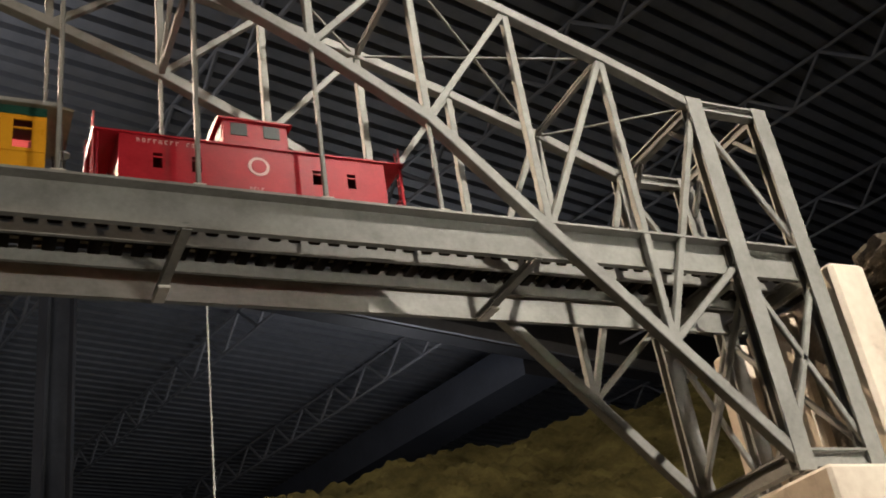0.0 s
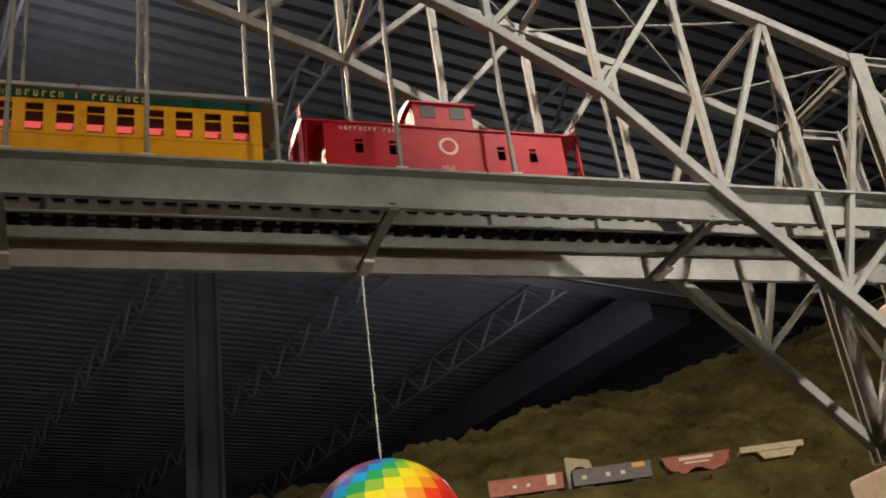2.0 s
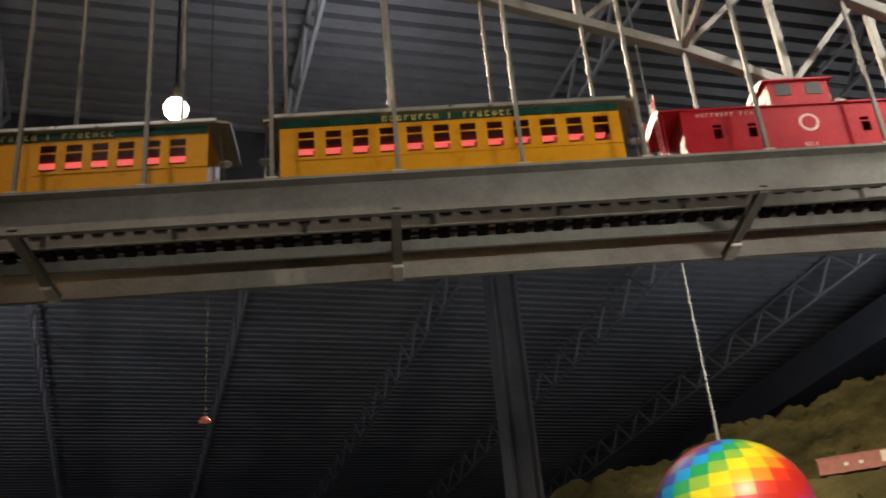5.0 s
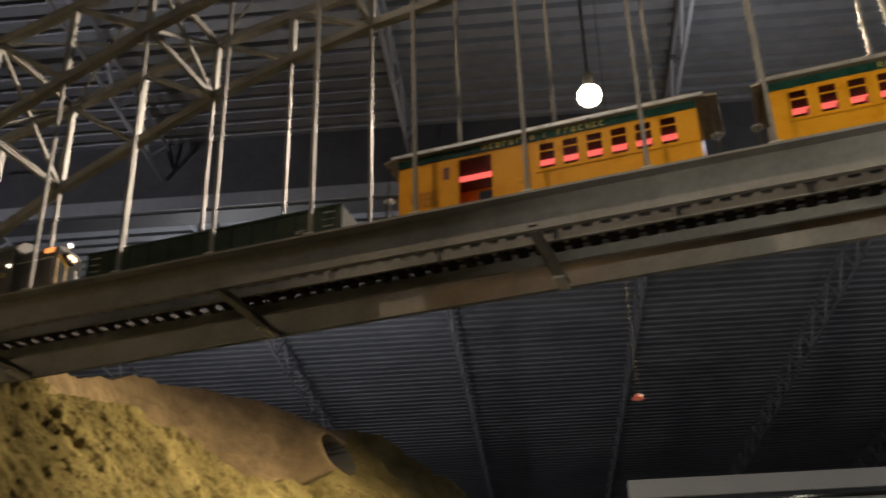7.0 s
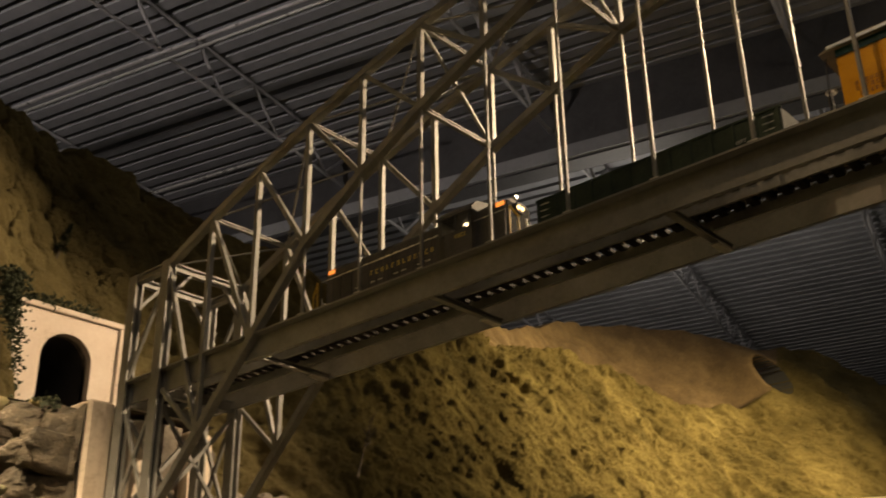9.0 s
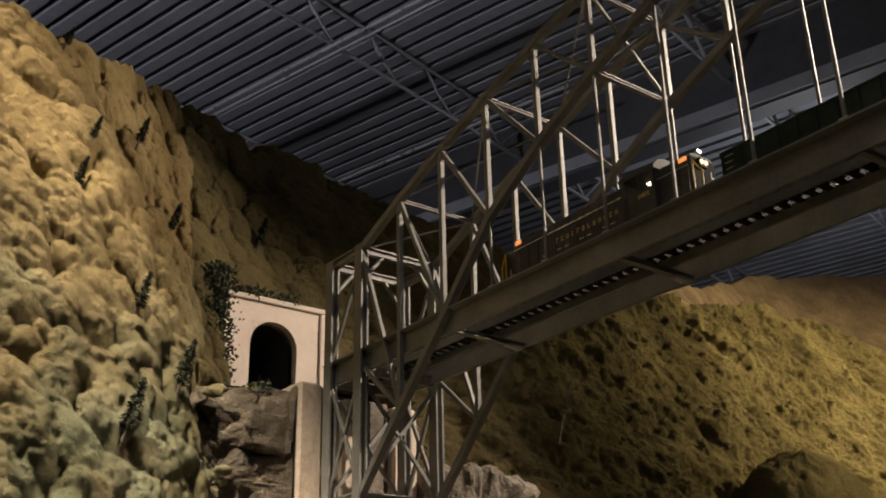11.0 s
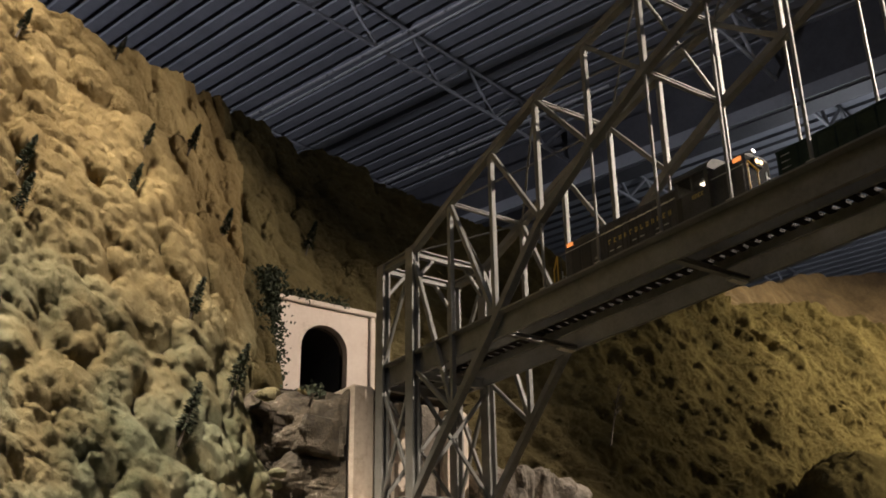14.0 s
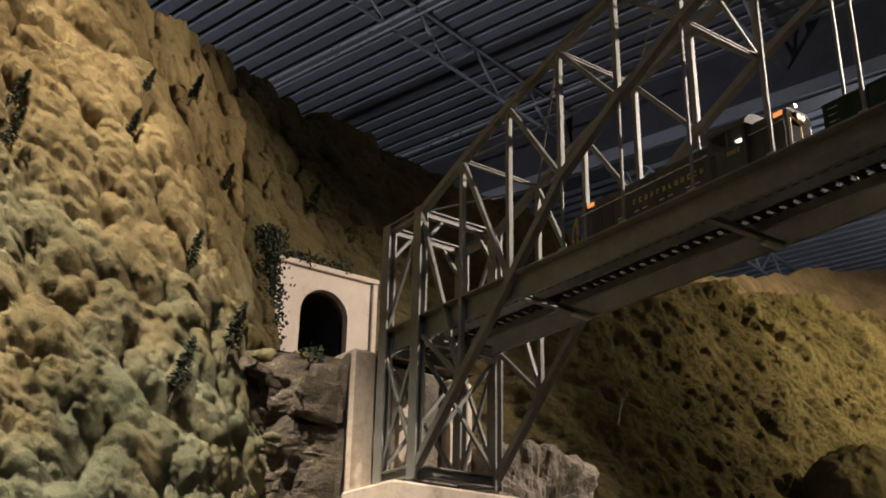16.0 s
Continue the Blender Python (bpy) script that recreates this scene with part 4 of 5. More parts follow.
INSIDE = paint("dark_red_inside", [(0.3, (0.09, 0.015, 0.015)), (0.7, (0.14, 0.03, 0.028))], 30, 0.6)
SILVER = paint("silver_trim", [(0.3, (0.5, 0.5, 0.48)), (0.7, (0.65, 0.64, 0.6))], 60, 0.3, 0.7)


def glow(name, colour, strength):
    m, t, b = nodes_of(name)
    b.inputs["Base Color"].default_value = (*colour, 1)
    b.inputs["Emission Color"].default_value = (*colour, 1)
    b.inputs["Emission Strength"].default_value = strength
    return m


def glass(name, tint=(0.9, 0.92, 0.9)):
    m, t, b = nodes_of(name)
    b.inputs["Base Color"].default_value = (*tint, 1)
    b.inputs["Roughness"].default_value = 0.03
    b.inputs["Transmission Weight"].default_value = 1.0
    b.inputs["IOR"].default_value = 1.1
    return m


GLASS = glass("window_glass")
COACH_LIGHT = glow("coach_red_light", (1.0, 0.14, 0.12), 0.7)
AMBER = glow("amber_number_board", (1.0, 0.32, 0.08), 0.9)
HEADLAMP = glow("headlamp_glow", (1.0, 0.6, 0.3), 3.0)
CABLAMP = glow("cab_lamp_glow", (1.0, 0.8, 0.6), 3.0)


def truck(car, x, wheelbase=0.05, mat=None):
    """A two-axle truck with its side frames; wheels and axles are its own pieces."""
    mat = mat or SOOT
    bm = box(bmesh.new(), x - 0.012, x + 0.012, -0.03, 0.03, 0.016, 0.026, 0.002)
    bolster = part("truck", bm, mat, car)
    for s in (-1, 1):
        y = s * 0.033
        out = [(-wheelbase / 2 - 0.012, 0.012), (-wheelbase / 2 - 0.006, 0.022), (-0.012, 0.024), (-0.009, 0.01), (0.009, 0.01), (0.012, 0.024), (wheelbase / 2 + 0.006, 0.022), (wheelbase / 2 + 0.012, 0.012), (wheelbase / 2 - 0.004, 0.012), (0.014, 0.006), (-0.014, 0.006), (-wheelbase / 2 + 0.004, 0.012)]
        bm = prism(bmesh.new(), [(x + a, b) for a, b in out], y - 0.003, y + 0.003, "y")
        part("side_frame", bm, mat, bolster)
        for d in (-1, 1):
            c = x + d * wheelbase / 2
            bm = rod(bmesh.new(), (c, s * 0.021, 0.0145), (c, s * 0.0265, 0.0145), 0.0145, 20)
            rod(bm, (c, s * 0.0185, 0.0145), (c, s * 0.021, 0.0145), 0.0165, 20)
            part("wheel", bm, WHEEL, bolster, smooth=False)
    for d in (-1, 1):
        c = x + d * wheelbase / 2
        part("axle", rod(bmesh.new(), (c, -0.02, 0.0145), (c, 0.02, 0.0145), 0.003, 8), WHEEL, bolster)


def coupler(car, x, way, mat=None):
    bm = box(bmesh.new(), min(x, x + way * 0.02), max(x, x + way * 0.02), -0.004, 0.004, 0.021, 0.028, 0.0015)
    prism(bm, [(x + way * 0.018, -0.008), (x + way * 0.031, -0.007), (x + way * 0.033, 0.002), (x + way * 0.026, 0.003), (x + way * 0.025, -0.002), (x + way * 0.018, 0.005)], 0.017, 0.031, "z")
    part("coupler", bm, mat or RAILING, car, "ochre knuckle coupler")


def letters(car, text, x, y, z, h, mat, name="lettering", gap=1.25):
    """Letter-sized strokes in a row: words as plain bars of their size and colour."""
    bm = bmesh.new()
    for i, ch in enumerate(text):
        if ch == " ":
            continue
        a = x + i * h * gap * 0.75
        w = h * 0.62
        box(bm, a, a + w * 0.3, y - 0.0006, y + 0.0004, z, z + h)
        if ch in "MNHUWRO":
            box(bm, a + w * 0.7, a + w, y - 0.0006, y + 0.0004, z, z + h)
        if ch in "ERFOTP":
            box(bm, a, a + w, y - 0.0007, y + 0.0003, z + h * 0.8, z + h)
        if ch in "ELOUD":
            box(bm, a, a + w, y - 0.0007, y + 0.0003, z, z + h * 0.2)
    return tagged(part(name, bm, mat, car), kind="stuff")


def side_wall(car, mat, y, length, z0, z1, openings, thick=0.003):
    """One side of a car body, in courses round its openings (x0, x1, z0, z1), all of one sill and head height per group."""
    bm = bmesh.new()
    xs = sorted({0.0, length, *[o[0] for o in openings], *[o[1] for o in openings]})
    for a, b in zip(xs[:-1], xs[1:]):
        mid = (a + b) / 2
        cuts = sorted([(o[2], o[3]) for o in openings if o[0] < mid < o[1]])
        z = z0
        for c, d in cuts:
            if c > z:
                box(bm, a, b, y - thick / 2, y + thick / 2, z, c)
            z = d
        if z < z1:
            box(bm, a, b, y - thick / 2, y + thick / 2, z, z1)
    bmesh.ops.remove_doubles(bm, verts=bm.verts, dist=0.00002)
    return part("side_wall", bm, mat, car)


def window(car, x0, x1, y, z0, z1, mat, out):
    t = 0.0022
    bm = bmesh.new()
    for a, b, c, d in ((x0, x1, z0, z0 + t), (x0, x1, z1 - t, z1), (x0, x0 + t, z0 + t, z1 - t), (x1 - t, x1, z0 + t, z1 - t), (x0 + t, x1 - t, z0 + (z1 - z0) * 0.66, z0 + (z1 - z0) * 0.66 + t)):
        box(bm, a, b, y - 0.0012 + out * 0.0006, y + 0.0012 + out * 0.0006, c, d)
    w = part("window_frame", bm, mat, car)
    bm = box(bmesh.new(), x0 + t, x1 - t, y - 0.0003, y + 0.0003, z0 + t, z1 - t)
    p = part("pane", bm, GLASS, w)
    p.visible_shadow = False


def coach_roof(car, length, over0, over1, eave, mat):
    """A round-topped roof with a raised clerestory and down-curved ends."""
    bm = bmesh.new()
    prof = [(-0.064, -0.004), (-0.0635, 0.002), (-0.05, 0.014), (-0.028, 0.021), (-0.026, 0.031), (0.0, 0.0345), (0.026, 0.031), (0.028, 0.021), (0.05, 0.014), (0.0635, 0.002), (0.064, -0.004)]
    xs = [-over0, -over0 * 0.55, -over0 * 0.1, 0.012, length - 0.012, length + over1 * 0.1, length + over1 * 0.55, length + over1]
    ks = [0.18, 0.55, 0.86, 1, 1, 0.86, 0.55, 0.18]
    rows = [[bm.verts.new((x, y * (0.94 + 0.06 * k), eave + (z * k if z > 0 else z) - (1 - k) * 0.003)) for y, z in prof] for x, k in zip(xs, ks)]
    for a, b in zip(rows[:-1], rows[1:]):
        for i in range(len(prof) - 1):
            bm.faces.new((a[i], a[i + 1], b[i + 1], b[i]))
        bm.faces.new((a[-1], a[0], b[0], b[-1]))
    bm.faces.new(rows[0])
    bm.faces.new(rows[-1][::-1])
    roof = part("roof", bm, mat, car, "weathered grey-brown roof with a clerestory")
    bm = bmesh.new()
    for s in (-1, 1):
        box(bm, -over0 * 0.4, length + over1 * 0.4, s * 0.0645 - 0.001, s * 0.0645 + 0.001, eave - 0.003, eave + 0.003, 0.0006)
    part("gutter", bm, SILVER, roof)
    return roof


def end_platform(car, x, way, mat):
    """An open end platform with its railing, brake wheel and steps."""
    bm = box(bmesh.new(), min(x, x + way * 0.028), max(x, x + way * 0.028), -0.05, 0.05, 0.034, 0.039, 0.001)
    plat = part("platform", bm, SOOT, car)
    for s in (-1, 1):
        bm = bmesh.new()
        for y in (0.022 * s, 0.047 * s):
            rod(bm, (x + way * 0.026, y, 0.039), (x + way * 0.026, y, 0.078), 0.0012, 6)
        rod(bm, (x + way * 0.026, s * 0.022, 0.077), (x + way * 0.026, s * 0.048, 0.077), 0.0014, 6)
        rod(bm, (x + way * 0.026, s * 0.05, 0.039), (x + way * 0.018, s * 0.05, 0.148), 0.0013, 6)
        part("railing", bm, SOOT, plat)
    bm = rod(bmesh.new(), (x + way * 0.024, -0.036, 0.039), (x + way * 0.024, -0.036, 0.093), 0.001, 6)
    bmesh.ops.create_circle(bm, cap_ends=False, segments=14, radius=0.009, matrix=pose(x + way * 0.024, -0.036, 0.094))
    rod(bm, (x + way * 0.024, -0.036, 0.0925), (x + way * 0.024, -0.036, 0.0945), 0.0095, 14)
    part("brake_wheel", bm, SILVER, plat)
    for s in (-1, 1):
        bm = box(bmesh.new(), min(x, x + way * 0.024), max(x, x + way * 0.024), s * 0.05 - 0.003, s * 0.05 + 0.003, 0.012, 0.034, 0.001)
        part("steps", bm, SOOT, plat)


def passenger_car(name, label, x0, length, openings, doors, baggage):
    car = thing(name, label, "railway coach", (x0, 0.12, 2.2924), "train cars")
    floor_z, eave = 0.035, 0.156
    bm = box(bmesh.new(), 0, length, -0.051, 0.051, 0.03, 0.0375, 0.001)
    part("underframe", bm, SOOT, car)
    for s in (-1, 1):
        holes = openings + (doors if s < 0 or baggage else [])
        side_wall(car, YELLOW, s * 0.0535, length, 0.0335, eave, holes)
        for o in openings:
            window(car, o[0], o[1], s * 0.0535, o[2], o[3], YELLOW, s)
        bm = box(bmesh.new(), 0, length, s * 0.0555 - 0.0008, s * 0.0555 + 0.0008, eave - 0.0165, eave - 0.003)
        part("letterboard", bm, GREEN, car, "dark green letterboard with gold letters")
        bm = box(bmesh.new(), (openings[0][0] - 0.004), length, s * 0.0558 - 0.0009, s * 0.0558 + 0.0009, openings[0][2] - 0.004, openings[0][2] - 0.0015)
        part("belt_rail", bm, YELLOW, car)
        if s < 0:
            letters(car, "HEOFUTEH + TFUEHEE", length * 0.3, -0.0566, eave - 0.0143, 0.0098, GOLD, gap=1.55)
            bm = bmesh.new()
            n = int(length / 0.0062)
            for i in range(n):
                a = i * 0.0062
                if not any(d[0] - 0.003 < a < d[1] + 0.003 for d in doors):
                    box(bm, a, a + 0.0012, -0.0556, -0.0549, 0.035, openings[0][2] - 0.006)
            tagged(part("matchboarding", bm, YELLOW, car), kind="stuff")
    for x in (0.0015, length - 0.0015):
        bm = bmesh.new()
        for a, b, c, d in ((-0.052, -0.013, 0.0335, eave), (0.013, 0.052, 0.0335, eave), (-0.013, 0.013, 0.118, eave)):
            box(bm, x - 0.0015, x + 0.0015, a, b, c, d)
        part("end_wall", bm, YELLOW, car)
        bm = box(bmesh.new(), x - 0.0008, x + 0.0008, -0.013, 0.013, 0.0375, 0.118)
        part("end_door", bm, BROWN_INK, car)
    if baggage:
        d = doors[0]
        for s in (-1, 1):
            bm = box(bmesh.new(), d[0] - 0.034, d[0] - 0.001, s * 0.0565 - 0.001, s * 0.0565 + 0.001, 0.04, eave - 0.02, 0.0006)
            door = part("sliding_door", bm, YELLOW, car, "half-open yellow baggage door")
            bm = box(bmesh.new(), d[0] - 0.026, d[0] - 0.016, s * 0.0577 - 0.0006, s * 0.0577 + 0.0006, 0.1, 0.122)
            part("door_window", bm, INSIDE, door)
        letters(car, "ROEHUET", 0.022, -0.0556, 0.078, 0.0068, BROWN_INK, gap=1.55)
        letters(car, "EHPREFF", 0.022, -0.0556, 0.068, 0.0068, BROWN_INK, gap=1.55)
        letters(car, "HEUHEF", 0.027, -0.0556, 0.058, 0.0068, BROWN_INK, gap=1.55)
        bm = box(bmesh.new(), d[0] - 0.01, d[1] + 0.02, -0.02, 0.03, 0.0375, 0.066, 0.002)
        part("luggage_stack", bm, INSIDE, car, "dark crates inside the baggage door")
        letters(car, "16", 0.205, -0.0556, 0.065, 0.006, BROWN_INK, "number")
    bm = box(bmesh.new(), 0.004, length - 0.004, -0.0515, 0.0515, 0.0375, 0.0385)
    part("floor", bm, INSIDE, car)
    bm = box(bmesh.new(), 0.004, length - 0.004, -0.0515, 0.0515, eave - 0.019, eave - 0.017)
    board = part("ceiling_board", bm, INSIDE, car)
    part("light_strip", box(bmesh.new(), 0.012, length - 0.012, 0.0, 0.014, eave - 0.0225, eave - 0.0192, 0.001), COACH_LIGHT, board, "glowing red light strip")
    for o in openings:
        mid = (o[0] + o[1]) / 2 + 0.012
        if baggage and o is openings[-1]:
            continue
        for s in (-1, 1):
            bm = box(bmesh.new(), mid - 0.003, mid + 0.003, s * 0.03 - 0.017, s * 0.03 + 0.017, 0.0385, 0.09, 0.0015)
            box(bm, mid - 0.018, mid - 0.003, s * 0.03 - 0.017, s * 0.03 + 0.017, 0.055, 0.062, 0.0015)
            seat = part("seat", bm, INSIDE, car, "dark red bench")
            bm = box(bmesh.new(), mid - 0.0032, mid + 0.0032, s * 0.03 - 0.0165, s * 0.03 + 0.0165, 0.09, 0.104, 0.0015)
            part("headrest", bm, SEAT, seat, "red plush headrest")
    roof = coach_roof(car, length, 0.024, 0.034, eave + 0.001, ROOFTAR)
    bm = rod(bmesh.new(), (length - 0.05, 0.015, eave + 0.02), (length - 0.05, 0.015, eave + 0.05), 0.004, 10)
    rod(bm, (length - 0.05, 0.015, eave + 0.05), (length - 0.05, 0.015, eave + 0.055), 0.006, 10, 0.003)
    part("smokejack", bm, SOOT, roof)
    end_platform(car, 0, -1, SOOT)
    end_platform(car, length, 1, SOOT)
    bm = bmesh.new()
    for s in (-1, 1):
        rod(bm, (0.12, s * 0.04, 0.03), (0.18, s * 0.04, 0.02), 0.0011, 6)
        rod(bm, (0.18, s * 0.04, 0.02), (length - 0.18, s * 0.04, 0.02), 0.0011, 6)
        rod(bm, (length - 0.18, s * 0.04, 0.02), (length - 0.12, s * 0.04, 0.03), 0.0011, 6)
    part("truss_rod", bm, SOOT, car)
    for x in (0.085, length - 0.085):
        truck(car, x, 0.056)
    coupler(car, -0.026, -1)
    coupler(car, length + 0.026, 1)
    return car


def build_combine():
    wins = [(0.238 + i * 0.0385, 0.238 + i * 0.0385 + 0.0285, 0.084, 0.134) for i in range(6)]
    return passenger_car("combine_coach", "yellow combine coach with green letterboard and open baggage door", -0.233, 0.49, wins, [(0.105, 0.16, 0.0385, 0.134)], True)


def build_coach():
    wins = [(0.026 + i * 0.0413, 0.026 + i * 0.0413 + 0.0285, 0.084, 0.134) for i in range(12)]
    return passenger_car("passenger_coach", "yellow passenger coach with a long row of windows", 0.365, 0.525, wins, [], False)


build_combine()
build_coach()


GONDOLA_GREEN = paint("dusty_dark_green", [(0.3, (0.03, 0.044, 0.034)), (0.7, (0.055, 0.072, 0.055))], 20, 0.75, spec=0.1)


def build_gondola():
    L = 0.5
    car = thing("gondola_car", "dark green ribbed steel gondola car coupled to the locomotive", "freight car", (-0.838, 0.12, 2.2924), "train cars")
    part("floor", box(bmesh.new(), 0, L, -0.05, 0.05, 0.03, 0.038, 0.001), GONDOLA_GREEN, car)
    n = 13
    for s in (-1, 1):
        y = s * 0.052
        part("side_sheet", box(bmesh.new(), 0, L, y - 0.0015, y + 0.0015, 0.03, 0.094), GONDOLA_GREEN, car)
        part("top_rail", box(bmesh.new(), -0.002, L + 0.002, y - 0.0035, y + 0.0035, 0.0935, 0.099, 0.0012), GONDOLA_GREEN, car)
        part("bottom_rail", box(bmesh.new(), 0, L, y - 0.003, y + 0.003, 0.026, 0.031, 0.001), GONDOLA_GREEN, car)
        for i in range(n):
            x = 0.004 + (L - 0.008) * i / (n - 1)
            out = [(x - 0.0045, y), (x - 0.0022, y + s * 0.0052), (x + 0.0022, y + s * 0.0052), (x + 0.0045, y)]
            bm = prism(bmesh.new(), out, 0.031, 0.094, "z")
            part("rib", bm, GONDOLA_GREEN, car)
        for x in (0.012, L - 0.03):
            for z in (0.045, 0.058, 0.071, 0.084):
                bm = rod(bmesh.new(), (x, y + s * 0.006, z), (x + 0.019, y + s * 0.006, z), 0.0011, 6)
                part("rung", bm, SILVER, car, "worn bright ladder rung")
            bm = rod(bmesh.new(), (x, y + s * 0.004, 0.03), (x, y + s * 0.004, 0.014), 0.001, 6)
            rod(bm, (x, y + s * 0.004, 0.014), (x + 0.018, y + s * 0.004, 0.014), 0.001, 6)
            rod(bm, (x + 0.018, y + s * 0.004, 0.014), (x + 0.018, y + s * 0.004, 0.03), 0.001, 6)
            part("stirrup", bm, SILVER, car)
    for x in (0.001, L - 0.001):
        part("end_sheet", box(bmesh.new(), x - 0.0015, x + 0.0015, -0.0505, 0.0505, 0.03, 0.096), GONDOLA_GREEN, car)
    letters(car, "NHRE", L - 0.085, -0.0542, 0.055, 0.006, SILVER, "number")
    for x in (0.075, L - 0.075):
        truck(car, x, 0.054)
    coupler(car, 0, -1, SOOT)
    coupler(car, L, 1, SOOT)


build_gondola()


def build_locomotive():
    L = 0.64
    car = thing("diesel_locomotive", "dark grey diesel road switcher with yellow end railings and gold lettering", "locomotive", (-1.51, 0.12, 2.2924))
    part("frame", box(bmesh.new(), 0.018, L - 0.018, -0.052, 0.052, 0.034, 0.044, 0.001), GREY, car)
    part("sill_stripe", box(bmesh.new(), 0.018, L - 0.018, -0.0535, 0.0535, 0.0385, 0.0405), SILVER, car)

    def hood(name, x0, x1, z1, half):
        out = [(-half, 0.044), (half, 0.044), (half, z1 - 0.012), (half - 0.008, z1 - 0.003), (half * 0.5, z1), (-half * 0.5, z1), (-half + 0.008, z1 - 0.003), (-half, z1 - 0.012)]
        return part(name, prism(bmesh.new(), out, x0, x1), GREY, car)

    long_hood = hood("long_hood", 0.055, 0.415, 0.148, 0.038)
    short_hood = hood("short_hood", 0.505, 0.585, 0.148, 0.038)
    bm = bmesh.new()
    out = [(-0.052, 0.044), (0.052, 0.044), (0.052, 0.105), (-0.052, 0.105)]
    prism(bm, out, 0.415, 0.505)
    for y in (-0.051, 0.051):
        for a, b in ((0.415, 0.424), (0.459, 0.463), (0.496, 0.505)):
            box(bm, a, b, y - 0.001, y + 0.001, 0.105, 0.14)
    for x in (0.416, 0.504):
        box(bm, x - 0.001, x + 0.001, -0.052, -0.036, 0.105, 0.14)
        box(bm, x - 0.001, x + 0.001, 0.036, 0.052, 0.105, 0.14)
        box(bm, x - 0.001, x + 0.001, -0.036, 0.036, 0.105, 0.165)
    cab = part("cab", bm, GREY, car)
    bm = bmesh.new()
    prism(bm, [(-0.056, 0.14), (0.056, 0.14), (0.055, 0.147), (0.04, 0.162), (0.02, 0.168), (-0.02, 0.168), (-0.04, 0.162), (-0.055, 0.147)], 0.411, 0.509)
    part("cab_roof", bm, GREY, cab)
    for y in (-0.0508, 0.0508):
        for a, b in ((0.424, 0.459), (0.463, 0.496)):
            p = part("cab_window", box(bmesh.new(), a, b, y - 0.0004, y + 0.0004, 0.106, 0.139), GLASS, cab)
            p.visible_shadow = False
    part("cab_lamp", box(bmesh.new(), 0.45, 0.47, -0.012, 0.012, 0.1365, 0.1395), CABLAMP, cab, "lit lamp inside the cab")
    part("cab_door", box(bmesh.new(), 0.417, 0.431, -0.0528, -0.0518, 0.046, 0.104, 0.0004), SOOT, cab)
    part("end_panel", box(bmesh.new(), 0.5851, 0.5865, -0.036, 0.036, 0.046, 0.14, 0.0005), END_BLACK, short_hood, "black end of the short hood")
    # hood doors, louvres and grilles
    for s in (-1, 1):
        y = s * 0.0385
        for i in range(11):
            x = 0.15 + i * 0.0235
            part("hood_door", box(bmesh.new(), x, x + 0.0215, y - 0.0011, y + 0.0011, 0.048, 0.13, 0.0005), GREY, long_hood)
            part("louvre", box(bmesh.new(), x + 0.004, x + 0.017, y + s * 0.0005 - 0.0012, y + s * 0.0005 + 0.0012, 0.118, 0.121), SILVER, long_hood, "bright louvre strip")
            if i % 3 != 1:
                part("louvre", box(bmesh.new(), x + 0.004, x + 0.017, y + s * 0.0005 - 0.0012, y + s * 0.0005 + 0.0012, 0.07, 0.0725), SILVER, long_hood, "bright louvre strip")
        for x in (0.075, 0.11):
            part("grille", box(bmesh.new(), x, x + 0.03, y - 0.001, y + 0.001, 0.06, 0.125, 0.0005), SOOT, long_hood, "black radiator grille")
        for x in (0.515, 0.538, 0.561):
            part("hood_door", box(bmesh.new(), x, x + 0.0205, y - 0.0011, y + 0.0011, 0.048, 0.128, 0.0005), GREY, short_hood)
        part("number_board", box(bmesh.new(), 0.062, 0.082, y - 0.0016, y + 0.0016, 0.13, 0.139, 0.0005), AMBER, long_hood, "lit amber number board")
        part("number_board", box(bmesh.new(), 0.56, 0.58, y - 0.0016, y + 0.0016, 0.13, 0.139, 0.0005), AMBER, short_hood, "lit amber number board")
    letters(car, "PEHHFOLUHEEH", 0.2, -0.0398, 0.087, 0.011, GOLD, gap=2.0)
    letters(car, "HHEE", 0.46, -0.0524, 0.088, 0.0085, GOLD, "number")
    part("exhaust_stack", box(bmesh.new(), 0.235, 0.258, -0.009, 0.009, 0.147, 0.161, 0.0015), GREY, long_hood)
    part("radiator_fan", rod(bmesh.new(), (0.1, 0, 0.147), (0.1, 0, 0.152), 0.024, 20), SOOT, long_hood)
    for x, way, hood_ob in ((0.055, -1, long_hood), (0.585, 1, short_hood)):
        bm = box(bmesh.new(), min(x, x + way * 0.006), max(x, x + way * 0.006), -0.012, 0.012, 0.12, 0.142, 0.002)
        part("headlight_box", bm, GREY, hood_ob)
        for y in (-0.006, 0.006):
            part("headlight", rod(bmesh.new(), (x + way * 0.005, y, 0.131), (x + way * 0.0075, y, 0.131), 0.0045, 12), HEADLAMP if way > 0 else SILVER, hood_ob, "round headlight")
        bm = rod(bmesh.new(), (x - way * 0.01, 0, 0.148), (x - way * 0.01, 0, 0.157), 0.004, 8)
        rod(bm, (x - way * 0.016, 0, 0.158), (x - way * 0.002, 0, 0.16), 0.003, 8, 0.005)
        part("horn", bm, SILVER, hood_ob)
    # walkway railings
    for s in (-1, 1):
        y = s * 0.05
        for a, b in ((0.05, 0.41), (0.51, 0.59)):
            part("handrail", rod(bmesh.new(), (a, y, 0.112), (b, y, 0.112), 0.0011, 6), SILVER, car, "thin bright handrail")
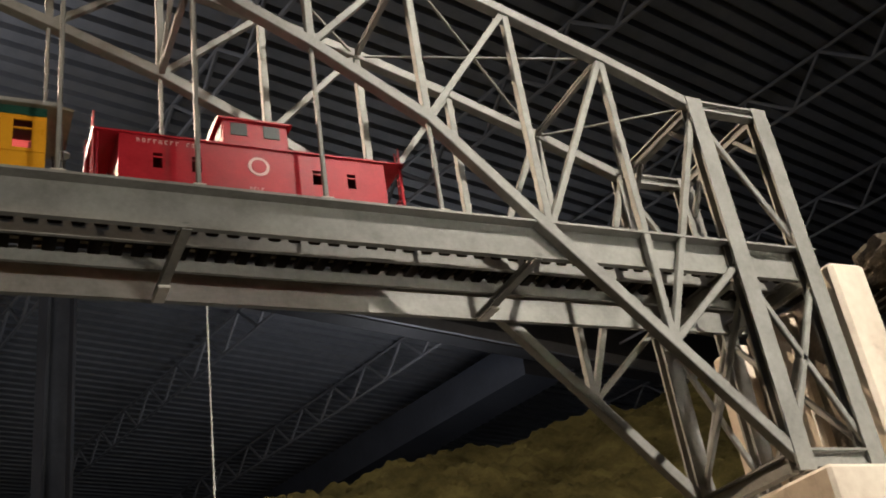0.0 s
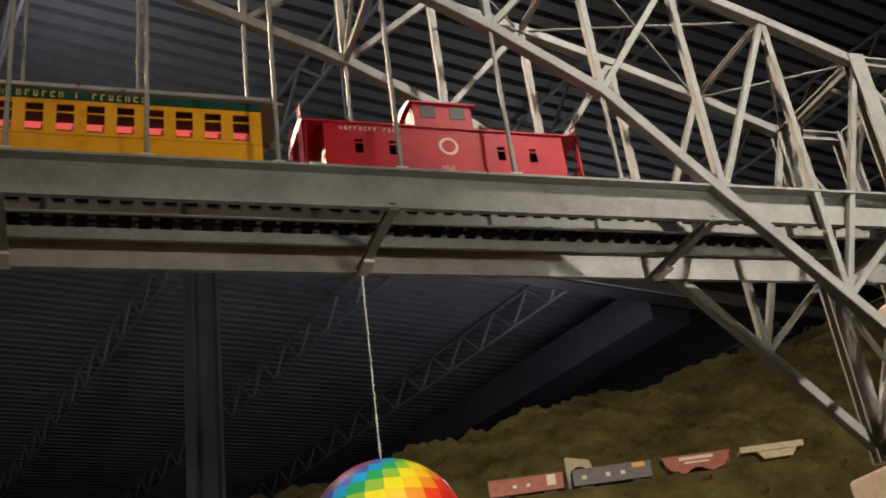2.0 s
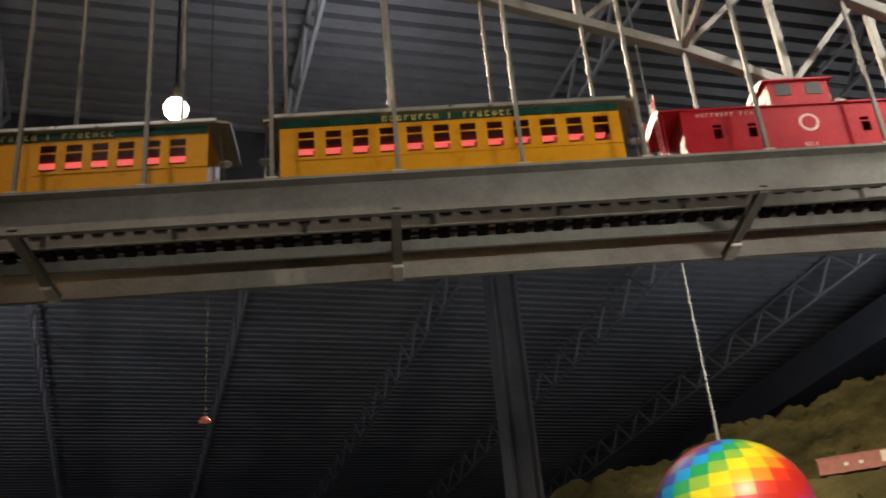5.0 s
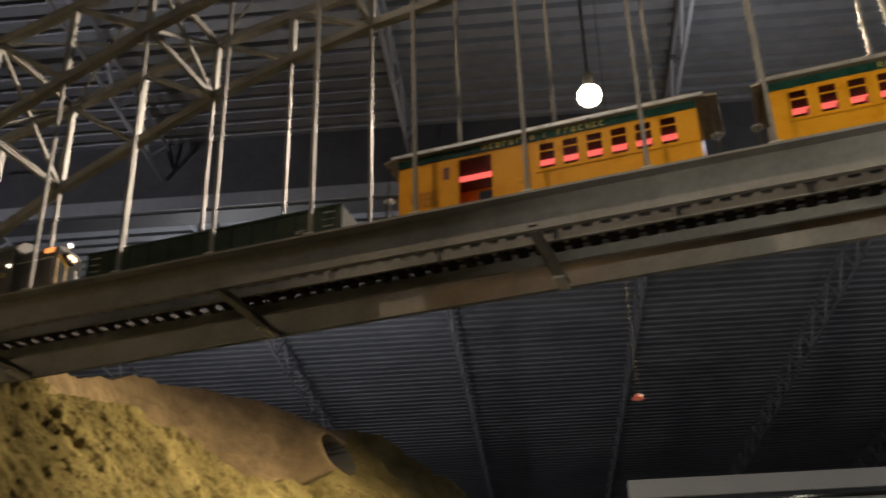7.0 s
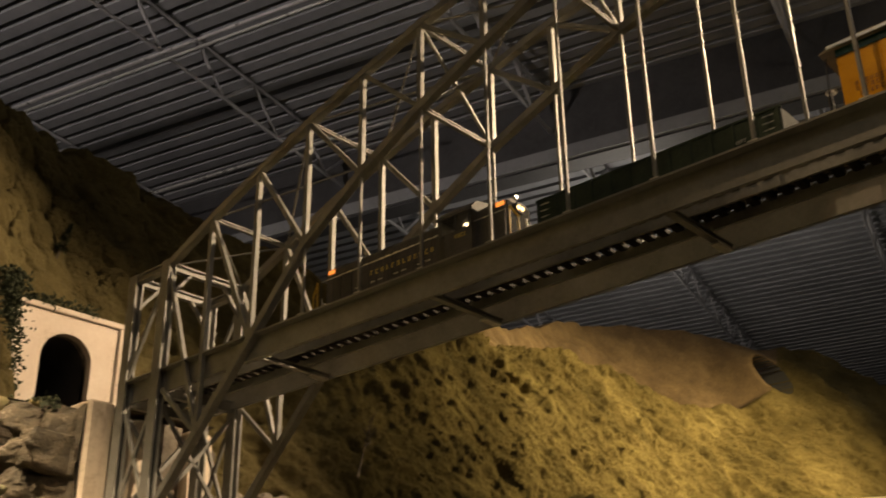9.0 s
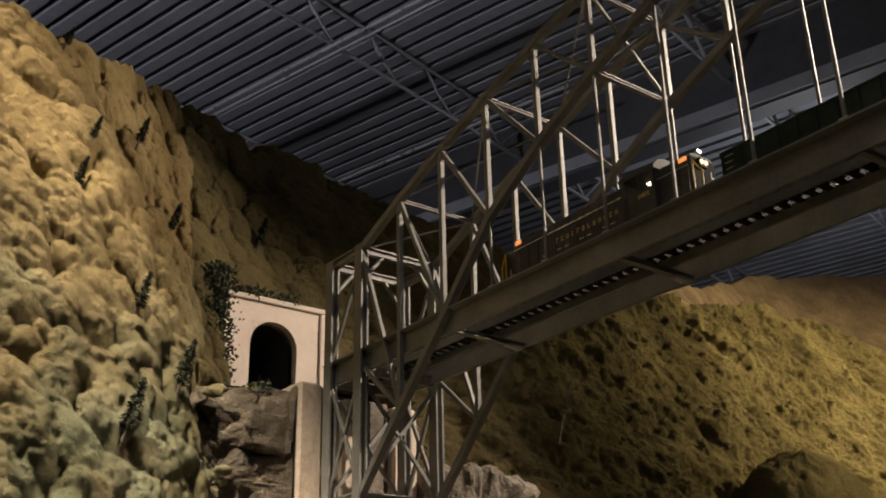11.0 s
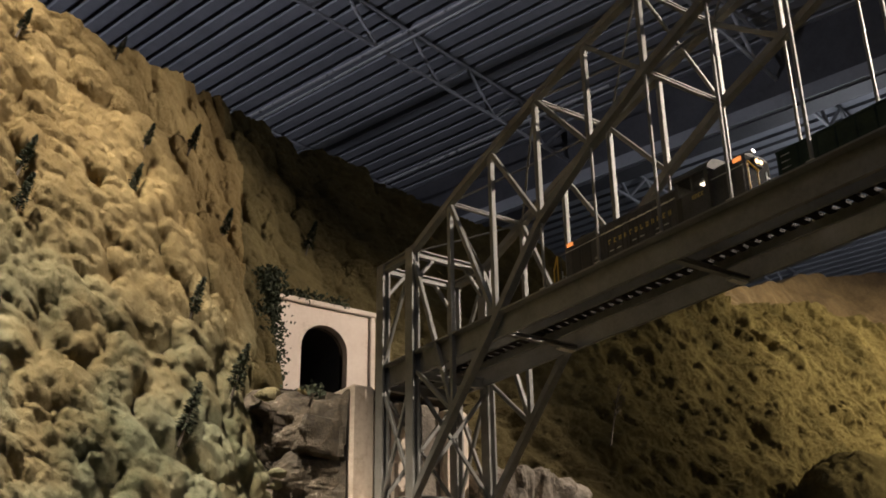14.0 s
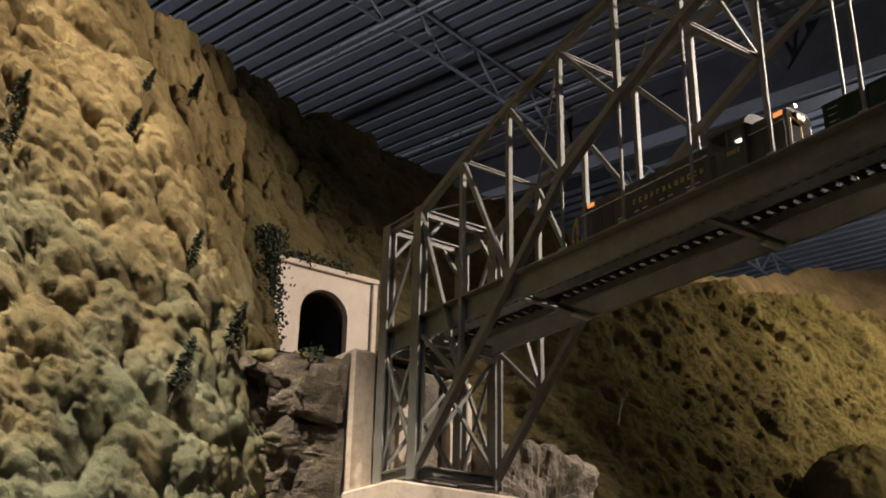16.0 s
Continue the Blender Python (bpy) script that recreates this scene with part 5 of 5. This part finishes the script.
            for x in np.linspace(a, b, 6 if b - a > 0.2 else 3):
                part("stanchion", rod(bmesh.new(), (float(x), y, 0.044), (float(x), y, 0.112), 0.0009, 6), GREY, car)
    for x, way in ((0.02, -1), (L - 0.02, 1)):
        part("platform", box(bmesh.new(), min(x - way * 0.03, x), max(x - way * 0.03, x), -0.052, 0.052, 0.034, 0.04, 0.001), GREY, car)
        for s in (-1, 1):
            part("end_railing", rod(rod(bmesh.new(), (x - way * 0.018, s * 0.05, 0.01), (x - way * 0.018, s * 0.05, 0.115), 0.0017, 6), (x - way * 0.018, s * 0.05, 0.115), (x + way * 0.002, s * 0.045, 0.085), 0.0017, 6), RAILING, car, "yellow grab rail")
            part("end_railing", rod(bmesh.new(), (x, s * 0.046, 0.01), (x, s * 0.046, 0.09), 0.0015, 6), RAILING, car, "yellow grab rail")
            bm = bmesh.new()
            for z in (0.012, 0.024):
                box(bm, min(x - way * 0.016, x - way * 0.001), max(x - way * 0.016, x - way * 0.001), s * 0.045 - 0.006, s * 0.045 + 0.006, z, z + 0.002)
            box(bm, x - 0.001, x + 0.001, s * 0.045 - 0.007, s * 0.045 + 0.007, 0.01, 0.036)
            part("steps", bm, RAILING, car, "yellow end steps")
        bm = rod(bmesh.new(), (x, -0.02, 0.078), (x, 0.02, 0.078), 0.0012, 6)
        for y in (-0.02, 0.02):
            rod(bm, (x, y, 0.04), (x, y, 0.09), 0.0012, 6)
        part("end_railing", bm, SILVER, car)
        coupler(car, x, way, SOOT)
    part("fuel_tank", prism(bmesh.new(), [(-0.042, 0.034), (0.042, 0.034), (0.042, 0.018), (0.03, 0.01), (-0.03, 0.01), (-0.042, 0.018)], 0.255, 0.385), SOOT, car)
    for x in (0.13, L - 0.13):
        truck(car, x, 0.084)


build_locomotive()


def build_caboose():
    L = 0.4
    car = thing("caboose", "bright red caboose with a cupola and end ladders", "caboose", (0.985, 0.12, 2.2924), "train cars")
    part("underframe", box(bmesh.new(), -0.03, L + 0.03, -0.05, 0.05, 0.03, 0.038, 0.001), RED, car)
    wins = [(0.045, 0.063, 0.075, 0.105), (0.1, 0.118, 0.075, 0.105), (0.28, 0.298, 0.075, 0.105), (0.335, 0.353, 0.075, 0.105)]
    for s in (-1, 1):
        side_wall(car, RED, s * 0.053, L, 0.034, 0.132, wins)
        for o in wins:
            window(car, o[0], o[1], s * 0.053, o[2], o[3], RED, s)
    for x in (0.0015, L - 0.0015):
        part("end_wall", box(bmesh.new(), x - 0.0015, x + 0.0015, -0.0515, 0.0515, 0.034, 0.132), RED, car)

    def curved(name, x0, x1, z, half, rise, parent):
        pr = [(half * c, z + rise * (1 - c * c)) for c in np.linspace(-1, 1, 13)] + [(half, z - 0.003), (-half, z - 0.003)]
        return part(name, prism(bmesh.new(), [(float(a), float(b)) for a, b in pr], x0, x1), RED, parent)

    curved("roof", -0.034, L + 0.034, 0.133, 0.058, 0.017, car)
    cup = part("cupola", box(bmesh.new(), 0.15, 0.25, -0.05, 0.05, 0.133, 0.182, 0.001), RED, car)
    curved("cupola_roof", 0.143, 0.257, 0.183, 0.055, 0.012, cup)
    for x, way in ((0.1495, -1), (0.2505, 1)):
        for y in (-0.027, 0.027):
            part("cupola_window", box(bmesh.new(), x - 0.0008, x + 0.0008, y - 0.014, y + 0.014, 0.154, 0.176), SOOT, cup, "dark cupola window")
    for s in (-1, 1):
        for x in (0.162, 0.212):
            part("cupola_window", box(bmesh.new(), x, x + 0.025, s * 0.0503 - 0.0008, s * 0.0503 + 0.0008, 0.154, 0.176), SOOT, cup, "dark cupola window")
        part("emblem", rod(bmesh.new(), (0.2, s * 0.0545, 0.098), (0.2, s * 0.0556, 0.098), 0.016, 28), EMBLEM, car, "round pale pink emblem")
        part("emblem_ring", rod(bmesh.new(), (0.2, s * 0.0556, 0.098), (0.2, s * 0.0562, 0.098), 0.0115, 28), RED, car)
    letters(car, "HOFTHEFT FEH", 0.025, -0.055, 0.118, 0.0065, EMBLEM, gap=1.6)
    letters(car, "HELE", 0.185, -0.055, 0.055, 0.006, EMBLEM, "number")
    letters(car, "HELE", 0.185, -0.055, 0.045, 0.005, EMBLEM, "number")
    part("roof_walk", box(bmesh.new(), -0.03, 0.142, -0.012, 0.012, 0.152, 0.155), RED, car)
    part("roof_walk", box(bmesh.new(), 0.258, L + 0.03, -0.012, 0.012, 0.152, 0.155), RED, car)
    for x, way in ((0, -1), (L, 1)):
        for s in (-1, 1):
            rail = part("end_railing", rod(bmesh.new(), (x + way * 0.028, s * 0.018, 0.076), (x + way * 0.028, s * 0.05, 0.076), 0.0015, 6), RED, car)
            part("post", rod(bmesh.new(), (x + way * 0.028, s * 0.05, 0.036), (x + way * 0.028, s * 0.05, 0.131), 0.0015, 6), RED, rail)
            for y in (0.02, 0.035):
                part("baluster", rod(bmesh.new(), (x + way * 0.028, s * y, 0.036), (x + way * 0.028, s * y, 0.076), 0.0011, 6), RED, rail)
        for s in (-1, 1):
            bm = bmesh.new()
            for y in (0.03, 0.045):
                rod(bm, (x + way * 0.033, s * y, 0.036), (x + way * 0.033, s * y, 0.17), 0.0014, 6)
            for z in np.arange(0.048, 0.168, 0.014):
                rod(bm, (x + way * 0.033, s * 0.03, float(z)), (x + way * 0.033, s * 0.045, float(z)), 0.0011, 6)
            part("ladder", bm, PINK, car, "bright red end ladder")
            part("steps", box(bmesh.new(), min(x, x + way * 0.024), max(x, x + way * 0.024), s * 0.047 - 0.005, s * 0.047 + 0.005, 0.01, 0.03, 0.001), RED, car)
        coupler(car, x + way * 0.03, way, SOOT)
    for x in (0.08, L - 0.08):
        truck(car, x, 0.054)


EMBLEM = paint("faded_pink_white", [(0.3, (0.6, 0.35, 0.33)), (0.7, (0.72, 0.48, 0.45))], 60, 0.5)
PINK = paint("bright_red_ladder", [(0.3, (0.5, 0.06, 0.07)), (0.7, (0.62, 0.12, 0.12))], 60, 0.4)
build_caboose()

# ---- hanging balloon ----
def build_balloon():
    hue = [(0.62, 0.03, 0.02), (0.62, 0.03, 0.02), (0.75, 0.05, 0.015), (0.8, 0.28, 0.02), (0.85, 0.55, 0.02), (0.85, 0.7, 0.02), (0.3, 0.5, 0.06), (0.03, 0.4, 0.12), (0.02, 0.36, 0.72), (0.1, 0.1, 0.45), (0.25, 0.16, 0.16), (0.62, 0.04, 0.14)]
    mats = []
    for i, c in enumerate(hue):
        m, t, b = nodes_of("balloon_cloth")
        b.inputs["Base Color"].default_value = (*c, 1)
        b.inputs["Roughness"].default_value = 0.35
        n = noise_tex(t, 40, 4)
        bump(t, b, n, 0.1, 0.001)
        mats.append(m)
    ob = thing("hot_air_balloon", "rainbow-checked toy hot air balloon hanging on a wire", "balloon", (1.62, 2.2, 2.24))
    rows, cols, R = 15, 24, 0.27
    prof = []
    for i in range(rows + 1):
        f = i / rows
        a = math.pi * (0.02 + 0.86 * f)
        r = R * math.sin(a) * (1 if f < 0.5 else 1 - 0.18 * (f - 0.5))
        z = 0.27 * math.cos(a) if f < 0.5 else 0.36 * math.cos(a)
        prof.append((r, z))
    verts = [(r * math.cos(2 * math.pi * j / cols), r * math.sin(2 * math.pi * j / cols), z) for r, z in prof for j in range(cols)]
    faces, idx = [], []
    for i in range(rows):
        for j in range(cols):
            faces.append((i * cols + j, (i + 1) * cols + j, (i + 1) * cols + (j + 1) % cols, i * cols + (j + 1) % cols))
            idx.append((27 - j - i) % 12)
    faces.append(tuple(range(cols)))
    idx.append(8)
    me = mesh_of("envelope", verts, faces, mats, True)
    me.polygons.foreach_set("material_index", idx)
    piece("envelope", me, ob)
    bm = box(bmesh.new(), -0.04, 0.04, -0.04, 0.04, -0.5, -0.44, 0.008)
    part("basket", bm, BARK, ob, "small woven basket")
    for s in (-1, 1):
        for q in (-1, 1):
            part("rope", rod(bmesh.new(), (s * 0.036, q * 0.036, -0.44), (s * 0.05, q * 0.05, -0.33), 0.0015, 6), BARK, ob)
    wire = paint("grey_wire", [(0.3, (0.3, 0.29, 0.27)), (0.7, (0.4, 0.39, 0.37))], 60, 0.5)
    part("hanging_wire", rod(bmesh.new(), (0, 0, 0.26), (0, 0, 5.54), 0.004, 6), wire, ob, "thin pale hanging wire")


build_balloon()


# ---- lamp ----
def build_flood():
    ob = thing("flood_lamp", "glaring bare bulb flood lamp hung from the roof", "lamp", tuple(BULB))
    bm = bmesh.new()
    bmesh.ops.create_uvsphere(bm, u_segments=20, v_segments=12, radius=0.045)
    bulb = part("bulb", bm, glow("bulb_glow", (1.0, 0.86, 0.58), 40.0), ob, "glowing round bulb", True)
    bulb.visible_shadow = False
    part("socket", rod(bmesh.new(), (0, 0, 0.04), (0, 0, 0.1), 0.022, 12), SOOT, ob)
    part("cord", rod(bmesh.new(), (0, 0, 0.1), (0, 0, 3.6), 0.006, 8), SOOT, ob)


build_flood()


# ---- trees ----
def fir(at, h, seed, bare=False):
    rnd = random.Random(seed)
    ob = thing("fir_tree", "small dark model fir tree rooted in the hillside" if not bare else "thin bare model tree on the hillside", "tree", at, "hillside trees")
    ob.matrix_world = pose(*at, -15, 0, 0) @ pose(0, 0, 0, 0, 0, rnd.uniform(0, 360))
    part("trunk", rod(bmesh.new(), (0, 0, -0.03), (0, 0, h), 0.0035, 7, 0.0008), BARK, ob)
    if bare:
        for i in range(9):
            z, a = h * rnd.uniform(0.35, 0.9), rnd.uniform(0, 6.283)
            tip = Vector((math.cos(a), math.sin(a), 1.2)) * h * rnd.uniform(0.1, 0.2) + Vector((0, 0, z))
            part("branch", rod(bmesh.new(), (0, 0, z), tip, 0.0022, 6, 0.0006), BARK, ob)
        return
    verts, faces = [], []
    n = 420
    for i in range(n):
        f = rnd.random()
        z = h * (0.06 + 0.9 * f)
        r = h * 0.13 * (1.08 - f ** 2.2) * rnd.uniform(0.2, 1.1)
        a = rnd.uniform(0, 6.283)
        c = Vector((r * math.cos(a), r * math.sin(a), z - 0.25 * r))
        s = h * rnd.uniform(0.022, 0.055)
        d = Vector((math.cos(a), math.sin(a), rnd.uniform(-0.5, 0.3))).normalized() * s
        w = Vector((-math.sin(a), math.cos(a), rnd.uniform(-0.5, 0.5))).normalized() * s * 0.6
        k = len(verts)
        verts += [c - d, c + w, c + d * 1.3, c - w, c + Vector((0, 0, s * 0.5))]
        faces += [(k, k + 1, k + 4), (k + 1, k + 2, k + 4), (k + 2, k + 3, k + 4), (k + 3, k, k + 4), (k, k + 3, k + 2, k + 1)]
    piece("crown", mesh_of("crown", verts, faces, NEEDLE), ob)


def ground_at(y, z):
    """Where the west hill's face lies, bushes and all."""
    return float(FACE["x"].ravel()[np.argmin((FACE["y"] - y) ** 2 + (FACE["z"] - z) ** 2)])


for i, (y, z, h) in enumerate([(-0.435, 3.04, 0.085), (-0.62, 2.93, 0.07), (-0.67, 2.74, 0.085), (-0.3, 2.79, 0.09), (-0.49, 2.41, 0.1), (0.17, 2.98, 0.11), (-0.575, 2.03, 0.12), (-0.365, 2.22, 0.12), (-1.01, 3.13, 0.07), (-0.7, 3.34, 0.1), (-0.99, 2.64, 0.09), (-1.0, 2.5, 0.09), (-0.7, 3.26, 0.06)]):
    fir((ground_at(y, z) + 0.012, y, z), h * 1.15, 40 + i)
fir((-2.36, 1.05, 2.28), 0.2, 77, True)
